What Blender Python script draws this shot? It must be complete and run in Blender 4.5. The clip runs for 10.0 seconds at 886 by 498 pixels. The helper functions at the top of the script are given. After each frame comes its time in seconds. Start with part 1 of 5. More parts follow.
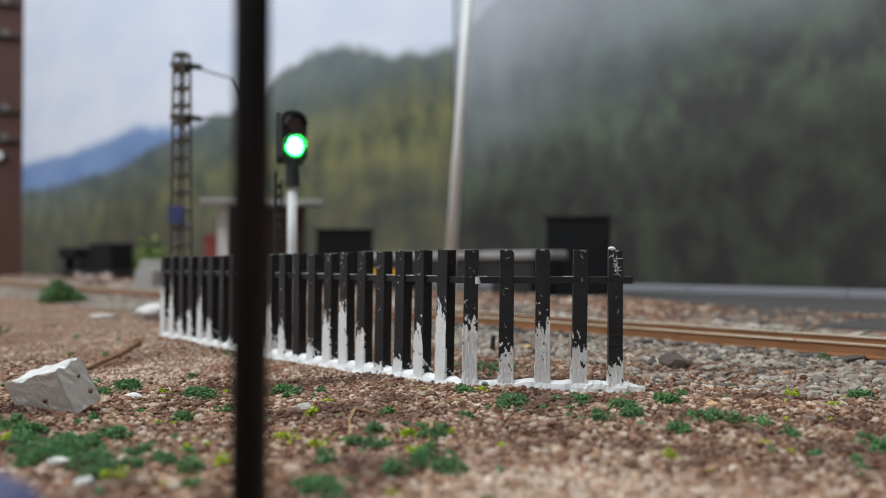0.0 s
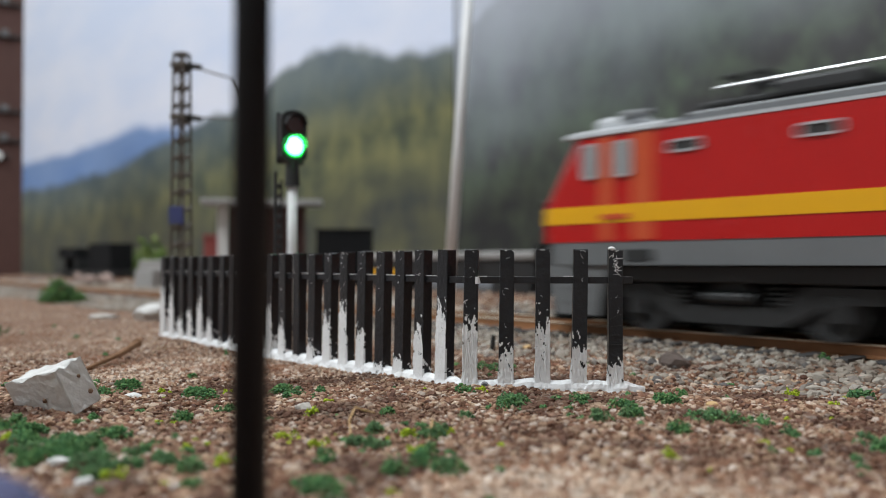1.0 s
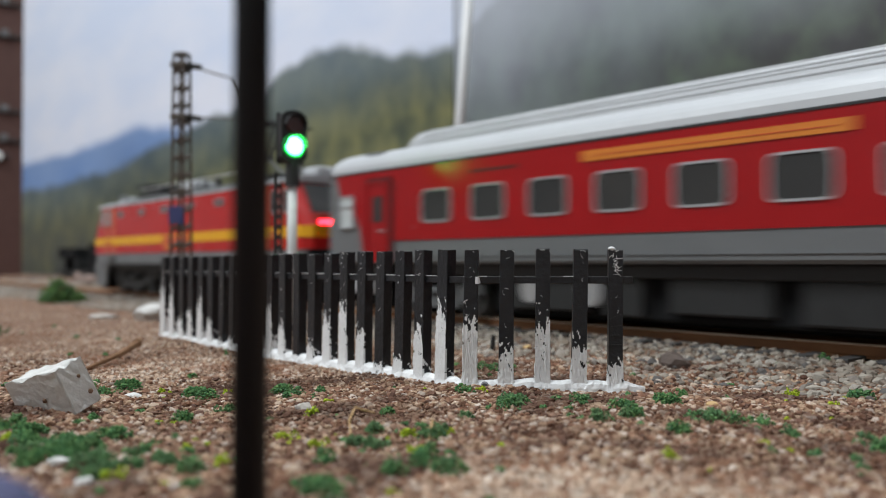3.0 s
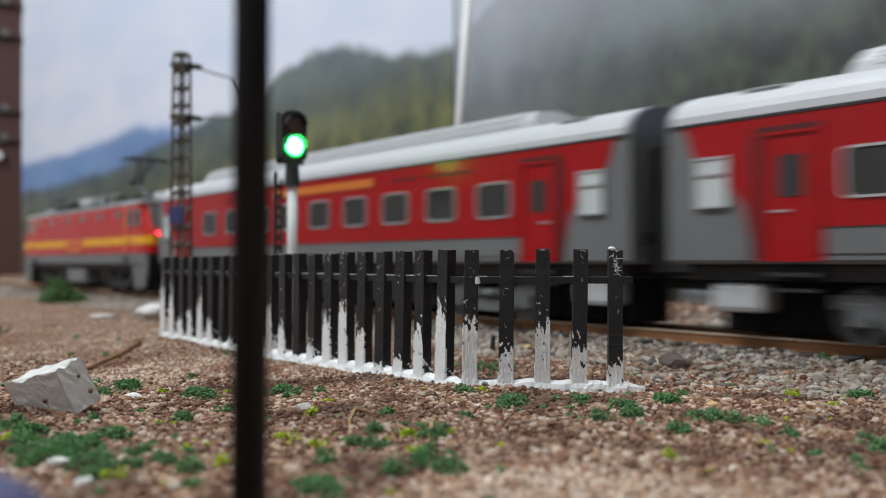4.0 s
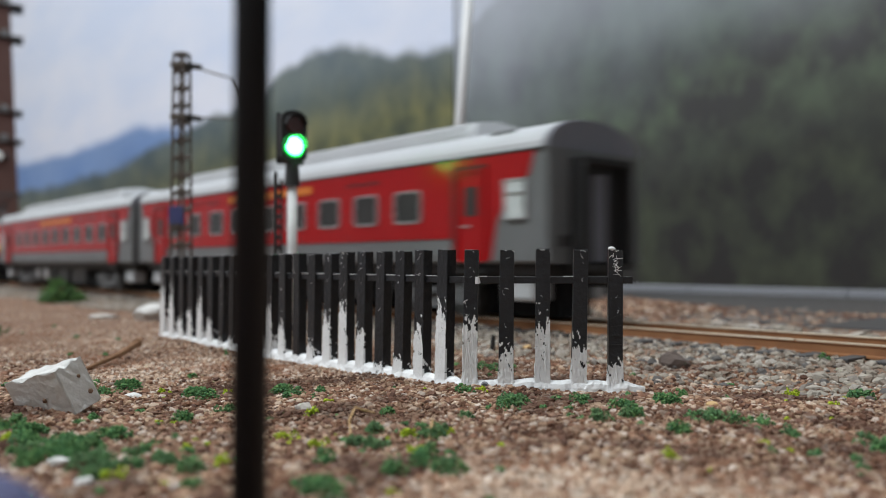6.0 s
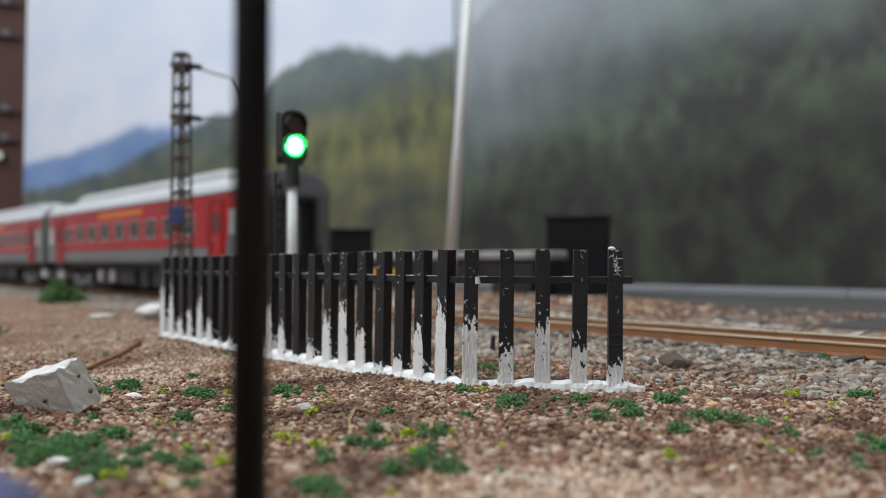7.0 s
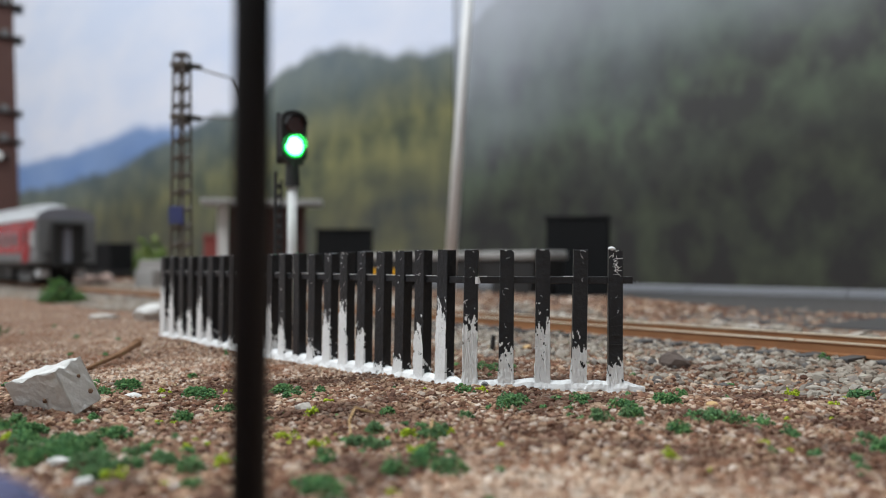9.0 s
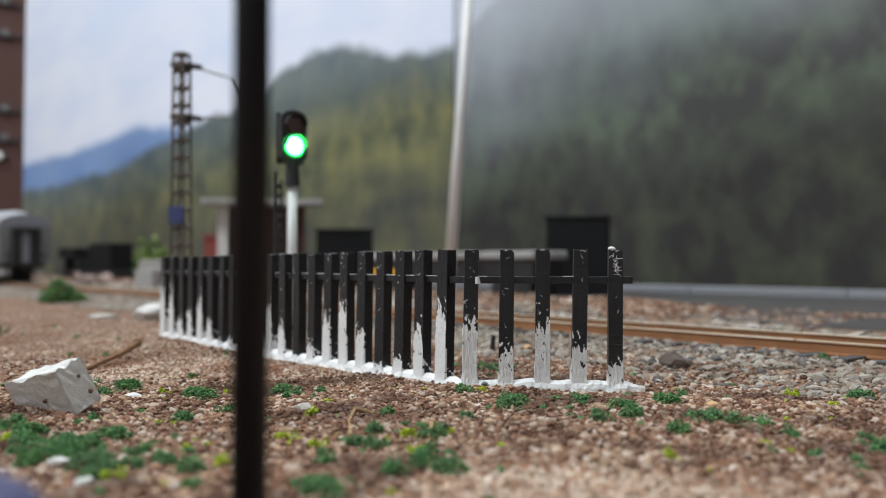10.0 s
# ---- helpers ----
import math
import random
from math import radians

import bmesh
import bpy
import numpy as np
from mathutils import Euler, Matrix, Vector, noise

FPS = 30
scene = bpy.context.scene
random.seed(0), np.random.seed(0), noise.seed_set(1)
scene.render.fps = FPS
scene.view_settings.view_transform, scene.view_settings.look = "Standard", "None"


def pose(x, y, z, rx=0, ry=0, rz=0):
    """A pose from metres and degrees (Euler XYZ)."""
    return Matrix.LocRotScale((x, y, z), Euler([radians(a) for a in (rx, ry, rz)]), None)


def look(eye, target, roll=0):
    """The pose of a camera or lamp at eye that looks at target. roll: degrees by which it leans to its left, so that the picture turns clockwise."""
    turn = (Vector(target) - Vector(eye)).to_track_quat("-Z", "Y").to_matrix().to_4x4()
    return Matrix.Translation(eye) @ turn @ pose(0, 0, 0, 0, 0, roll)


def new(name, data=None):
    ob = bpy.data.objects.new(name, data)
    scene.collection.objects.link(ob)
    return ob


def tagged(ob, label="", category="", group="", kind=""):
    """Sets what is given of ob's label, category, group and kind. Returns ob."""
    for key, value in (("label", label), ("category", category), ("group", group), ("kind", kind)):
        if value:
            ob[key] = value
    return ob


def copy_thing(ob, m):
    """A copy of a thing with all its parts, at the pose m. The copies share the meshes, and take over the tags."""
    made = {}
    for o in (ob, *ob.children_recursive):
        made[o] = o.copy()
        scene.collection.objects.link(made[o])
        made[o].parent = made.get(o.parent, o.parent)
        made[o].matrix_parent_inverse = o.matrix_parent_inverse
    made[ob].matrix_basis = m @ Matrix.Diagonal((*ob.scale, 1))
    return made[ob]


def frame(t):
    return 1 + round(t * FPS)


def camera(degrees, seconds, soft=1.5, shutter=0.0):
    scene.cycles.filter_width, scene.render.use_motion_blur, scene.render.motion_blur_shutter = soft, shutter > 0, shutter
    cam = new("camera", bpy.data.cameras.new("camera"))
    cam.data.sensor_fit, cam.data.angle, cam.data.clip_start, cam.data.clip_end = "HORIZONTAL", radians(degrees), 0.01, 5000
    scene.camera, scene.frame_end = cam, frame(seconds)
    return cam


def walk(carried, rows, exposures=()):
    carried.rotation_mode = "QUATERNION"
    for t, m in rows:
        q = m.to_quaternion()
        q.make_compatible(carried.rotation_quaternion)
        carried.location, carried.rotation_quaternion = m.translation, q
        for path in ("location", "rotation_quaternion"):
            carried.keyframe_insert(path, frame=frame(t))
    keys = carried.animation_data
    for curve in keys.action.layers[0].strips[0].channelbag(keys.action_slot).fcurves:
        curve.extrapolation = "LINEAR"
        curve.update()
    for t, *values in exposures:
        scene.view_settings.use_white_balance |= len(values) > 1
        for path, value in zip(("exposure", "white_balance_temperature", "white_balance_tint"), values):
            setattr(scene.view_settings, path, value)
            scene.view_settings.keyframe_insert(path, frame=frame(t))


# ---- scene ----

# A model railway in 1:87: the long axis of the track is x (trains run towards -x), y leads away from the camera, z is up.
cam = camera(56.53, 10.0, soft=0.95, shutter=0.85)
EYE = Vector((0.0, 0.0, 0.020))
HEAD = radians(49.16)            # the camera looks this far to the left of +y
UP = math.tan(radians(0.95))
AIM = EYE + Vector((-math.sin(HEAD), math.cos(HEAD), UP))
cam.data.dof.use_dof = True
cam.data.dof.focus_distance = 0.125
cam.data.dof.aperture_fstop = 22.0
walk(cam, [(0.0, look(EYE, AIM)), (10.0, look(EYE, AIM))],
     exposures=[(0.0, 0.0), (0.7, 0.0), (1.6, -0.04), (5.7, -0.04), (7.0, 0.0), (8.5, 0.03), (9.4, 0.10), (10.0, 0.12)])

# ---- light: a plain room with added area lamps, none of them seen ----
world = bpy.data.worlds.new("room_light")
scene.world = world
world.use_nodes = True
world.node_tree.nodes["Background"].inputs[0].default_value = (0.75, 0.85, 1.0, 1)
world.node_tree.nodes["Background"].inputs[1].default_value = 0.15


def unseen_lamp(x, y, z, w, d, watts, colour, aim):
    data = bpy.data.lights.new("lamp_light", "AREA")
    data.shape, data.size, data.size_y, data.energy, data.color = "RECTANGLE", w, d, watts, colour
    ob = new("lamp_light", data)
    ob.matrix_world = look((x, y, z), aim)
    return ob


# added in front to brighten the backdrop and upright faces
unseen_lamp(-0.64, -0.82, 1.58, 1.4, 0.4, 34, (0.89, 0.95, 0.98), (-0.5, 0.30, 0.0))
# added above and behind, so that the train shades the ballast
unseen_lamp(-0.30, 0.62, 1.72, 1.2, 0.3, 14, (0.89, 0.95, 0.98), (-0.25, 0.12, 0.0))


# ---- material helpers ----
def material(name, colour, rough=0.6, metal=0.0, spot=None, spot_scale=300.0, spot_mix=0.5, bump=0.0, bump_scale=900.0, emit=0.0, random_tint=0.0, spec=0.5):
    """A surface with a base colour, a second colour in noise patches, fine relief and uneven gloss."""
    m = bpy.data.materials.new(name)
    m.use_nodes = True
    nt = m.node_tree
    b = nt.nodes["Principled BSDF"]
    b.inputs["Base Color"].default_value = (*colour, 1)
    b.inputs["Roughness"].default_value = rough
    b.inputs["Metallic"].default_value = metal
    b.inputs["Specular IOR Level"].default_value = spec
    co = nt.nodes.new("ShaderNodeTexCoord")
    if spot:
        n = nt.nodes.new("ShaderNodeTexNoise")
        n.inputs["Scale"].default_value, n.inputs["Detail"].default_value = spot_scale, 6
        nt.links.new(co.outputs["Object"], n.inputs["Vector"])
        r = nt.nodes.new("ShaderNodeValToRGB")
        r.color_ramp.elements[0].position, r.color_ramp.elements[1].position = 0.5 - 0.2, 0.5 + 0.2
        r.color_ramp.elements[0].color = (*colour, 1)
        mixed = [a * (1 - spot_mix) + c * spot_mix for a, c in zip(colour, spot)]
        r.color_ramp.elements[1].color = (*mixed, 1)
        nt.links.new(n.outputs["Fac"], r.inputs["Fac"])
        out = r.outputs["Color"]
        if random_tint:
            info = nt.nodes.new("ShaderNodeObjectInfo")
            hsv = nt.nodes.new("ShaderNodeHueSaturation")
            mr = nt.nodes.new("ShaderNodeMapRange")
            mr.inputs["To Min"].default_value, mr.inputs["To Max"].default_value = 1 - random_tint, 1 + random_tint
            nt.links.new(info.outputs["Random"], mr.inputs["Value"])
            nt.links.new(mr.outputs["Result"], hsv.inputs["Value"])
            nt.links.new(out, hsv.inputs["Color"])
            out = hsv.outputs["Color"]
        nt.links.new(out, b.inputs["Base Color"])
        mr = nt.nodes.new("ShaderNodeMapRange")
        mr.inputs["To Min"].default_value, mr.inputs["To Max"].default_value = max(rough - 0.1, 0.03), min(rough + 0.12, 1)
        nt.links.new(n.outputs["Fac"], mr.inputs["Value"])
        nt.links.new(mr.outputs["Result"], b.inputs["Roughness"])
    if bump:
        n = nt.nodes.new("ShaderNodeTexNoise")
        n.inputs["Scale"].default_value, n.inputs["Detail"].default_value = bump_scale, 5
        nt.links.new(co.outputs["Object"], n.inputs["Vector"])
        bp = nt.nodes.new("ShaderNodeBump")
        bp.inputs["Strength"].default_value, bp.inputs["Distance"].default_value = bump, 0.0004
        nt.links.new(n.outputs["Fac"], bp.inputs["Height"])
        nt.links.new(bp.outputs["Normal"], b.inputs["Normal"])
    if emit:
        b.inputs["Emission Color"].default_value = (*colour, 1)
        b.inputs["Emission Strength"].default_value = emit
    return m


# ---- mesh helpers ----
def part(name, bm, mat, parent=None, label="", smooth=False):
    """Links a bmesh as one mesh object under its thing."""
    me = bpy.data.meshes.new(name)
    bm.to_mesh(me)
    bm.free()
    if smooth:
        for p in me.polygons:
            p.use_smooth = True
    me.materials.append(mat)
    ob = new(name, me)
    ob.parent = parent
    if label:
        ob["label"] = label
    return ob


def twin(name, ob, parent, m):
    """Another object on the same mesh."""
    o = new(name, ob.data)
    o.parent = parent
    o.matrix_basis = m
    return o


def empty(name, x, y, z, turn=0.0):
    ob = new(name)
    ob.empty_display_size = 0.01
    ob.matrix_basis = pose(x, y, z, 0, 0, turn)
    return ob


def box(bm, x0, x1, y0, y1, z0, z1, bevel=0.0, m=None):
    r = bmesh.ops.create_cube(bm, size=1.0, matrix=Matrix.LocRotScale(((x0 + x1) / 2, (y0 + y1) / 2, (z0 + z1) / 2), None, (x1 - x0, y1 - y0, z1 - z0)))
    vs = r["verts"]
    if bevel:
        es = list({e for v in vs for e in v.link_edges})
        g = bmesh.ops.bevel(bm, geom=es, offset=bevel, segments=2, affect="EDGES", profile=0.5)
        vs = list({v for f in g["faces"] for v in f.verts} | {v for v in vs if v.is_valid})
    if m is not None:
        bmesh.ops.transform(bm, matrix=m, verts=[v for v in vs if v.is_valid])
    return bm


def boxed(x0, x1, y0, y1, z0, z1, bevel=0.0):
    return box(bmesh.new(), x0, x1, y0, y1, z0, z1, bevel)


def rod(bm, a, b, r0, r1=None, sides=10):
    a, b = Vector(a), Vector(b)
    d = b - a
    m = Matrix.Translation((a + b) / 2) @ d.to_track_quat("Z", "Y").to_matrix().to_4x4()
    bmesh.ops.create_cone(bm, cap_ends=True, segments=sides, radius1=r0, radius2=r0 if r1 is None else r1, depth=d.length, matrix=m)
    return bm


def prism(profile, x0, x1, caps=True):
    """A bmesh that draws a (y, z) outline along x."""
    bm = bmesh.new()
    a = [bm.verts.new((x0, y, z)) for y, z in profile]
    b = [bm.verts.new((x1, y, z)) for y, z in profile]
    n = len(profile)
    for i in range(n):
        bm.faces.new((a[i], a[(i + 1) % n], b[(i + 1) % n], b[i]))
    if caps:
        bm.faces.new(a[::-1])
        bm.faces.new(b)
    bmesh.ops.recalc_face_normals(bm, faces=bm.faces[:])
    return bm


# ---- materials ----
RED = material("coach_red_paint", (0.39, 0.006, 0.008), 0.22, spot=(0.33, 0.005, 0.007), spot_scale=90, bump=0.05, bump_scale=500, spec=0.35)
LOCO_RED = material("loco_red_paint", (0.52, 0.013, 0.011), 0.24, spot=(0.45, 0.010, 0.009), spot_scale=80, bump=0.05, bump_scale=500, spec=0.35)
ORANGE = material("orange_paint", (0.62, 0.090, 0.026), 0.35, spot=(0.55, 0.072, 0.022), spot_scale=120)
YELLOW = material("yellow_paint", (0.86, 0.43, 0.003), 0.35, spot=(0.78, 0.38, 0.003), spot_scale=120)
BOARD = material("orange_board_paint", (0.72, 0.24, 0.03), 0.4, spot=(0.62, 0.17, 0.03), spot_scale=160)
ENDGREY = material("blue_grey_end_paint", (0.21, 0.215, 0.25), 0.55, spot=(0.17, 0.175, 0.21), spot_scale=90, bump=0.05)
GREY = material("grey_paint", (0.17, 0.175, 0.18), 0.4, spot=(0.13, 0.135, 0.14), spot_scale=90, bump=0.05)
BOGIE = material("grey_bogie_plastic", (0.15, 0.155, 0.16), 0.5, spot=(0.09, 0.09, 0.095), spot_scale=400, bump=0.2)
DARK = material("black_underframe_plastic", (0.02, 0.02, 0.021), 0.55, spot=(0.03, 0.03, 0.03), spot_scale=300, bump=0.15)
MATT_BLACK = material("matt_black_card", (0.010, 0.010, 0.011), 0.8, spot=(0.016, 0.016, 0.017), spot_scale=60, spec=0.2)
ROOF = material("white_roof_paint", (0.53, 0.54, 0.56), 0.42, spot=(0.44, 0.45, 0.47), spot_scale=60, bump=0.05)
SILVER = material("silver_frame", (0.62, 0.63, 0.64), 0.3, 0.6, spot=(0.5, 0.5, 0.52), spot_scale=300)
STEEL = material("dull_wheel_steel", (0.10, 0.10, 0.10), 0.4, 0.5, spot=(0.07, 0.07, 0.07), spot_scale=500)
TINT = material("dark_window_glazing", (0.04, 0.04, 0.04), 0.15, spot=(0.065, 0.06, 0.055), spot_scale=70, spec=0.3)
CABGLASS = material("reflection_bright_cab_glazing", (0.62, 0.63, 0.62), 0.07, 0.85, spot=(0.45, 0.46, 0.45), spot_scale=150)
MILK = material("milky_window_glazing", (0.62, 0.66, 0.66), 0.3, spot=(0.5, 0.55, 0.55), spot_scale=200)
RUST = material("rusty_rail_web", (0.34, 0.15, 0.06), 0.7, spot=(0.12, 0.05, 0.028), spot_scale=110, bump=0.3)
RAILTOP = material("worn_rail_head", (0.78, 0.68, 0.55), 0.3, 0.2, spot=(0.42, 0.26, 0.14), spot_scale=90, spot_mix=0.7)
SLEEPER = material("dark_sleeper_plastic", (0.045, 0.042, 0.042), 0.7, spot=(0.09, 0.08, 0.075), spot_scale=500, bump=0.3)
FENCE = material("black_fence_plastic", (0.013, 0.014, 0.017), 0.36, spot=(0.022, 0.024, 0.029), spot_scale=600, bump=0.5, bump_scale=1100, spec=0.5)
PAINT = material("thick_white_brushed_paint", (0.86, 0.86, 0.86), 0.45, spot=(0.74, 0.74, 0.75), spot_scale=700, bump=0.35, bump_scale=1800)
PLASTER = material("white_plaster", (0.70, 0.69, 0.67), 0.8, spot=(0.55, 0.53, 0.50), spot_scale=350, bump=0.5, bump_scale=1200)
STONE = material("pale_stone", (0.52, 0.48, 0.44), 0.85, spot=(0.36, 0.32, 0.28), spot_scale=400, bump=0.6)
BROWNSTONE = material("dark_brown_stone", (0.09, 0.065, 0.055), 0.8, spot=(0.14, 0.10, 0.08), spot_scale=400, bump=0.6)
TWIG = material("brown_twig_bark", (0.24, 0.12, 0.055), 0.8, spot=(0.15, 0.07, 0.03), spot_scale=700, bump=0.6)
STRAW = material("dry_straw", (0.55, 0.36, 0.17), 0.8, spot=(0.4, 0.24, 0.1), spot_scale=700)
POST = material("black_lacquered_post", (0.011, 0.012, 0.014), 0.55, spot=(0.018, 0.018, 0.020), spot_scale=200, bump=0.1, spec=0.2)
MAST = material("weathered_mast_steel", (0.095, 0.080, 0.068), 0.6, 0.2, spot=(0.15, 0.12, 0.095), spot_scale=300, bump=0.2)
WHITE = material("white_enamel", (0.80, 0.80, 0.80), 0.45, spot=(0.70, 0.70, 0.70), spot_scale=200, bump=0.1)
BLUE = material("blue_enamel_plate", (0.035, 0.045, 0.16), 0.5, spot=(0.05, 0.06, 0.13), spot_scale=300)
VIOLET = material("blue_violet_plastic", (0.07, 0.075, 0.17), 0.6, spot=(0.09, 0.09, 0.19), spot_scale=200)
BRICKRED = material("red_brown_brickwork", (0.085, 0.036, 0.028), 0.75, spot=(0.065, 0.028, 0.023), spot_scale=120, bump=0.3)
CONCRETE = material("pale_concrete", (0.36, 0.35, 0.34), 0.85, spot=(0.27, 0.26, 0.25), spot_scale=150, bump=0.4)
ASPHALT = material("grey_road_surface", (0.040, 0.040, 0.043), 0.85, spot=(0.085, 0.065, 0.05), spot_scale=18, bump=0.4)
KERB = material("pale_grey_kerb", (0.28, 0.285, 0.31), 0.7, spot=(0.24, 0.245, 0.27), spot_scale=60, bump=0.3)
RED_BOX = material("faded_red_paint", (0.24, 0.055, 0.045), 0.6, spot=(0.25, 0.03, 0.03), spot_scale=150)
GREEN_LIT = material("green_signal_light", (0.05, 1.0, 0.16), 0.3, emit=28)
GREEN_HALO = material("green_lens_halo", (0.004, 0.5, 0.09), 0.3, emit=0.9)
RED_LIT = material("red_tail_light", (1.0, 0.014, 0.026), 0.3, emit=26)
LENS_OFF = material("unlit_red_lens", (0.07, 0.02, 0.015), 0.15)
WALLPAINT = material("plain_room_wall_paint", (0.60, 0.61, 0.62), 0.8, spot=(0.56, 0.57, 0.58), spot_scale=3, bump=0.1, bump_scale=60)
CEILPAINT = material("white_ceiling_paint", (0.8, 0.8, 0.8), 0.85, spot=(0.76, 0.76, 0.76), spot_scale=3)


def island_material(name, colours, rough=0.85, bump=0.4, scale=900.0, patch=None):
    """For many small pieces in one mesh: each piece takes a colour of its own."""
    m = bpy.data.materials.new(name)
    m.use_nodes = True
    nt = m.node_tree
    b = nt.nodes["Principled BSDF"]
    b.inputs["Roughness"].default_value = rough
    b.inputs["Specular IOR Level"].default_value = 0.3
    geo = nt.nodes.new("ShaderNodeNewGeometry")
    r = nt.nodes.new("ShaderNodeValToRGB")
    r.color_ramp.interpolation = "CONSTANT" if len(colours) > 4 else "LINEAR"
    while len(r.color_ramp.elements) < len(colours):
        r.color_ramp.elements.new(0.5)
    for i, (e, c) in enumerate(zip(r.color_ramp.elements, colours)):
        e.position = i / len(colours)
        e.color = (*c, 1)
    nt.links.new(geo.outputs["Random Per Island"], r.inputs["Fac"])
    co = nt.nodes.new("ShaderNodeTexCoord")
    out = r.outputs["Color"]
    if patch:
        n2 = nt.nodes.new("ShaderNodeTexNoise")
        n2.inputs["Scale"].default_value, n2.inputs["Detail"].default_value = patch[1], 3
        nt.links.new(co.outputs["Object"], n2.inputs["Vector"])
        mr = nt.nodes.new("ShaderNodeMapRange")
        mr.inputs["From Min"].default_value, mr.inputs["From Max"].default_value = 0.48, 0.62
        mr.inputs["To Max"].default_value = patch[2]
        nt.links.new(n2.outputs["Fac"], mr.inputs["Value"])
        mx = nt.nodes.new("ShaderNodeMix")
        mx.data_type = "RGBA"
        nt.links.new(mr.outputs["Result"], mx.inputs["Factor"])
        nt.links.new(out, mx.inputs["A"])
        mx.inputs["B"].default_value = (*patch[0], 1)
        out = mx.outputs["Result"]
    n = nt.nodes.new("ShaderNodeTexNoise")
    n.inputs["Scale"].default_value = scale
    nt.links.new(co.outputs["Object"], n.inputs["Vector"])
    hsv = nt.nodes.new("ShaderNodeHueSaturation")
    mr = nt.nodes.new("ShaderNodeMapRange")
    mr.inputs["To Min"].default_value, mr.inputs["To Max"].default_value = 0.7, 1.3
    nt.links.new(n.outputs["Fac"], mr.inputs["Value"])
    nt.links.new(mr.outputs["Result"], hsv.inputs["Value"])
    nt.links.new(out, hsv.inputs["Color"])
    nt.links.new(hsv.outputs["Color"], b.inputs["Base Color"])
    bp = nt.nodes.new("ShaderNodeBump")
    bp.inputs["Strength"].default_value, bp.inputs["Distance"].default_value = bump, 0.0003
    nt.links.new(n.outputs["Fac"], bp.inputs["Height"])
    nt.links.new(bp.outputs["Normal"], b.inputs["Normal"])
    return m


SOIL = material("sandy_soil", (0.21, 0.125, 0.08), 0.9, spot=(0.12, 0.06, 0.036), spot_scale=45, bump=0.8, bump_scale=700)
GRAIN = island_material("soil_grains", [(0.33, 0.205, 0.135), (0.20, 0.10, 0.058), (0.44, 0.31, 0.21), (0.13, 0.060, 0.034), (0.36, 0.23, 0.15), (0.50, 0.38, 0.29), (0.25, 0.125, 0.078), (0.16, 0.082, 0.055), (0.10, 0.050, 0.034), (0.30, 0.18, 0.125), (0.23, 0.12, 0.072), (0.56, 0.46, 0.385)],
                        patch=((0.075, 0.034, 0.022), 70.0, 0.80))
SANDGRAIN = island_material("pale_sand_grains", [(0.55, 0.40, 0.30), (0.46, 0.32, 0.225), (0.63, 0.51, 0.41), (0.36, 0.215, 0.14), (0.50, 0.36, 0.265), (0.57, 0.47, 0.39), (0.31, 0.165, 0.105)], patch=((0.24, 0.10, 0.05), 30.0, 0.8))
BALLAST = island_material("ballast_stones", [(0.31, 0.275, 0.23), (0.22, 0.19, 0.165), (0.37, 0.33, 0.28), (0.12, 0.11, 0.105), (0.28, 0.225, 0.175), (0.42, 0.38, 0.335), (0.22, 0.175, 0.14), (0.34, 0.305, 0.26)], patch=((0.20, 0.145, 0.105), 40.0, 0.4))
FLOCK = island_material("green_flock", [(0.055, 0.17, 0.06), (0.10, 0.24, 0.085), (0.038, 0.125, 0.05), (0.15, 0.29, 0.10)], bump=0.8, patch=((0.13, 0.20, 0.11), 200.0, 0.5))
LIME = island_material("lime_flock", [(0.36, 0.46, 0.02), (0.46, 0.55, 0.03), (0.27, 0.37, 0.02)], bump=0.8)
BUSHLEAF = island_material("bush_foliage", [(0.05, 0.12, 0.03), (0.07, 0.15, 0.035), (0.10, 0.19, 0.05), (0.04, 0.09, 0.03)], bump=0.8)

RUBBLE = material("pinkish_brown_rubble", (0.30, 0.22, 0.19), 0.85, spot=(0.20, 0.13, 0.10), spot_scale=120, bump=0.5)
HEDGELEAF = island_material("hedge_foliage", [(0.13, 0.20, 0.05), (0.17, 0.24, 0.06), (0.10, 0.16, 0.045), (0.21, 0.27, 0.08)], bump=0.8)
TRACK_Y, RAIL_Z = 0.1724, 0.0045


# ---- ground ----
def lie(x, y):
    """Height of the ground."""
    h = 0.0011 * noise.noise((x * 28, y * 28, 1.3)) + 0.0005 * noise.noise((x * 90, y * 90, 4.1))
    t = min(max((y - 0.128) / 0.02, 0), 1)
    bank = min(max((y - 0.205) / 0.03, 0), 1) * min(max((0.335 - y) / 0.03, 0), 1) * min(max((-0.17 - x) / 0.04, 0), 1)
    return h * (1 - 0.6 * t) + 0.0016 * t - (0.0016 if y > 0.21 else 0.0) + 0.0042 * bank * (0.8 + 0.6 * noise.noise((x * 20, y * 20, 9)))


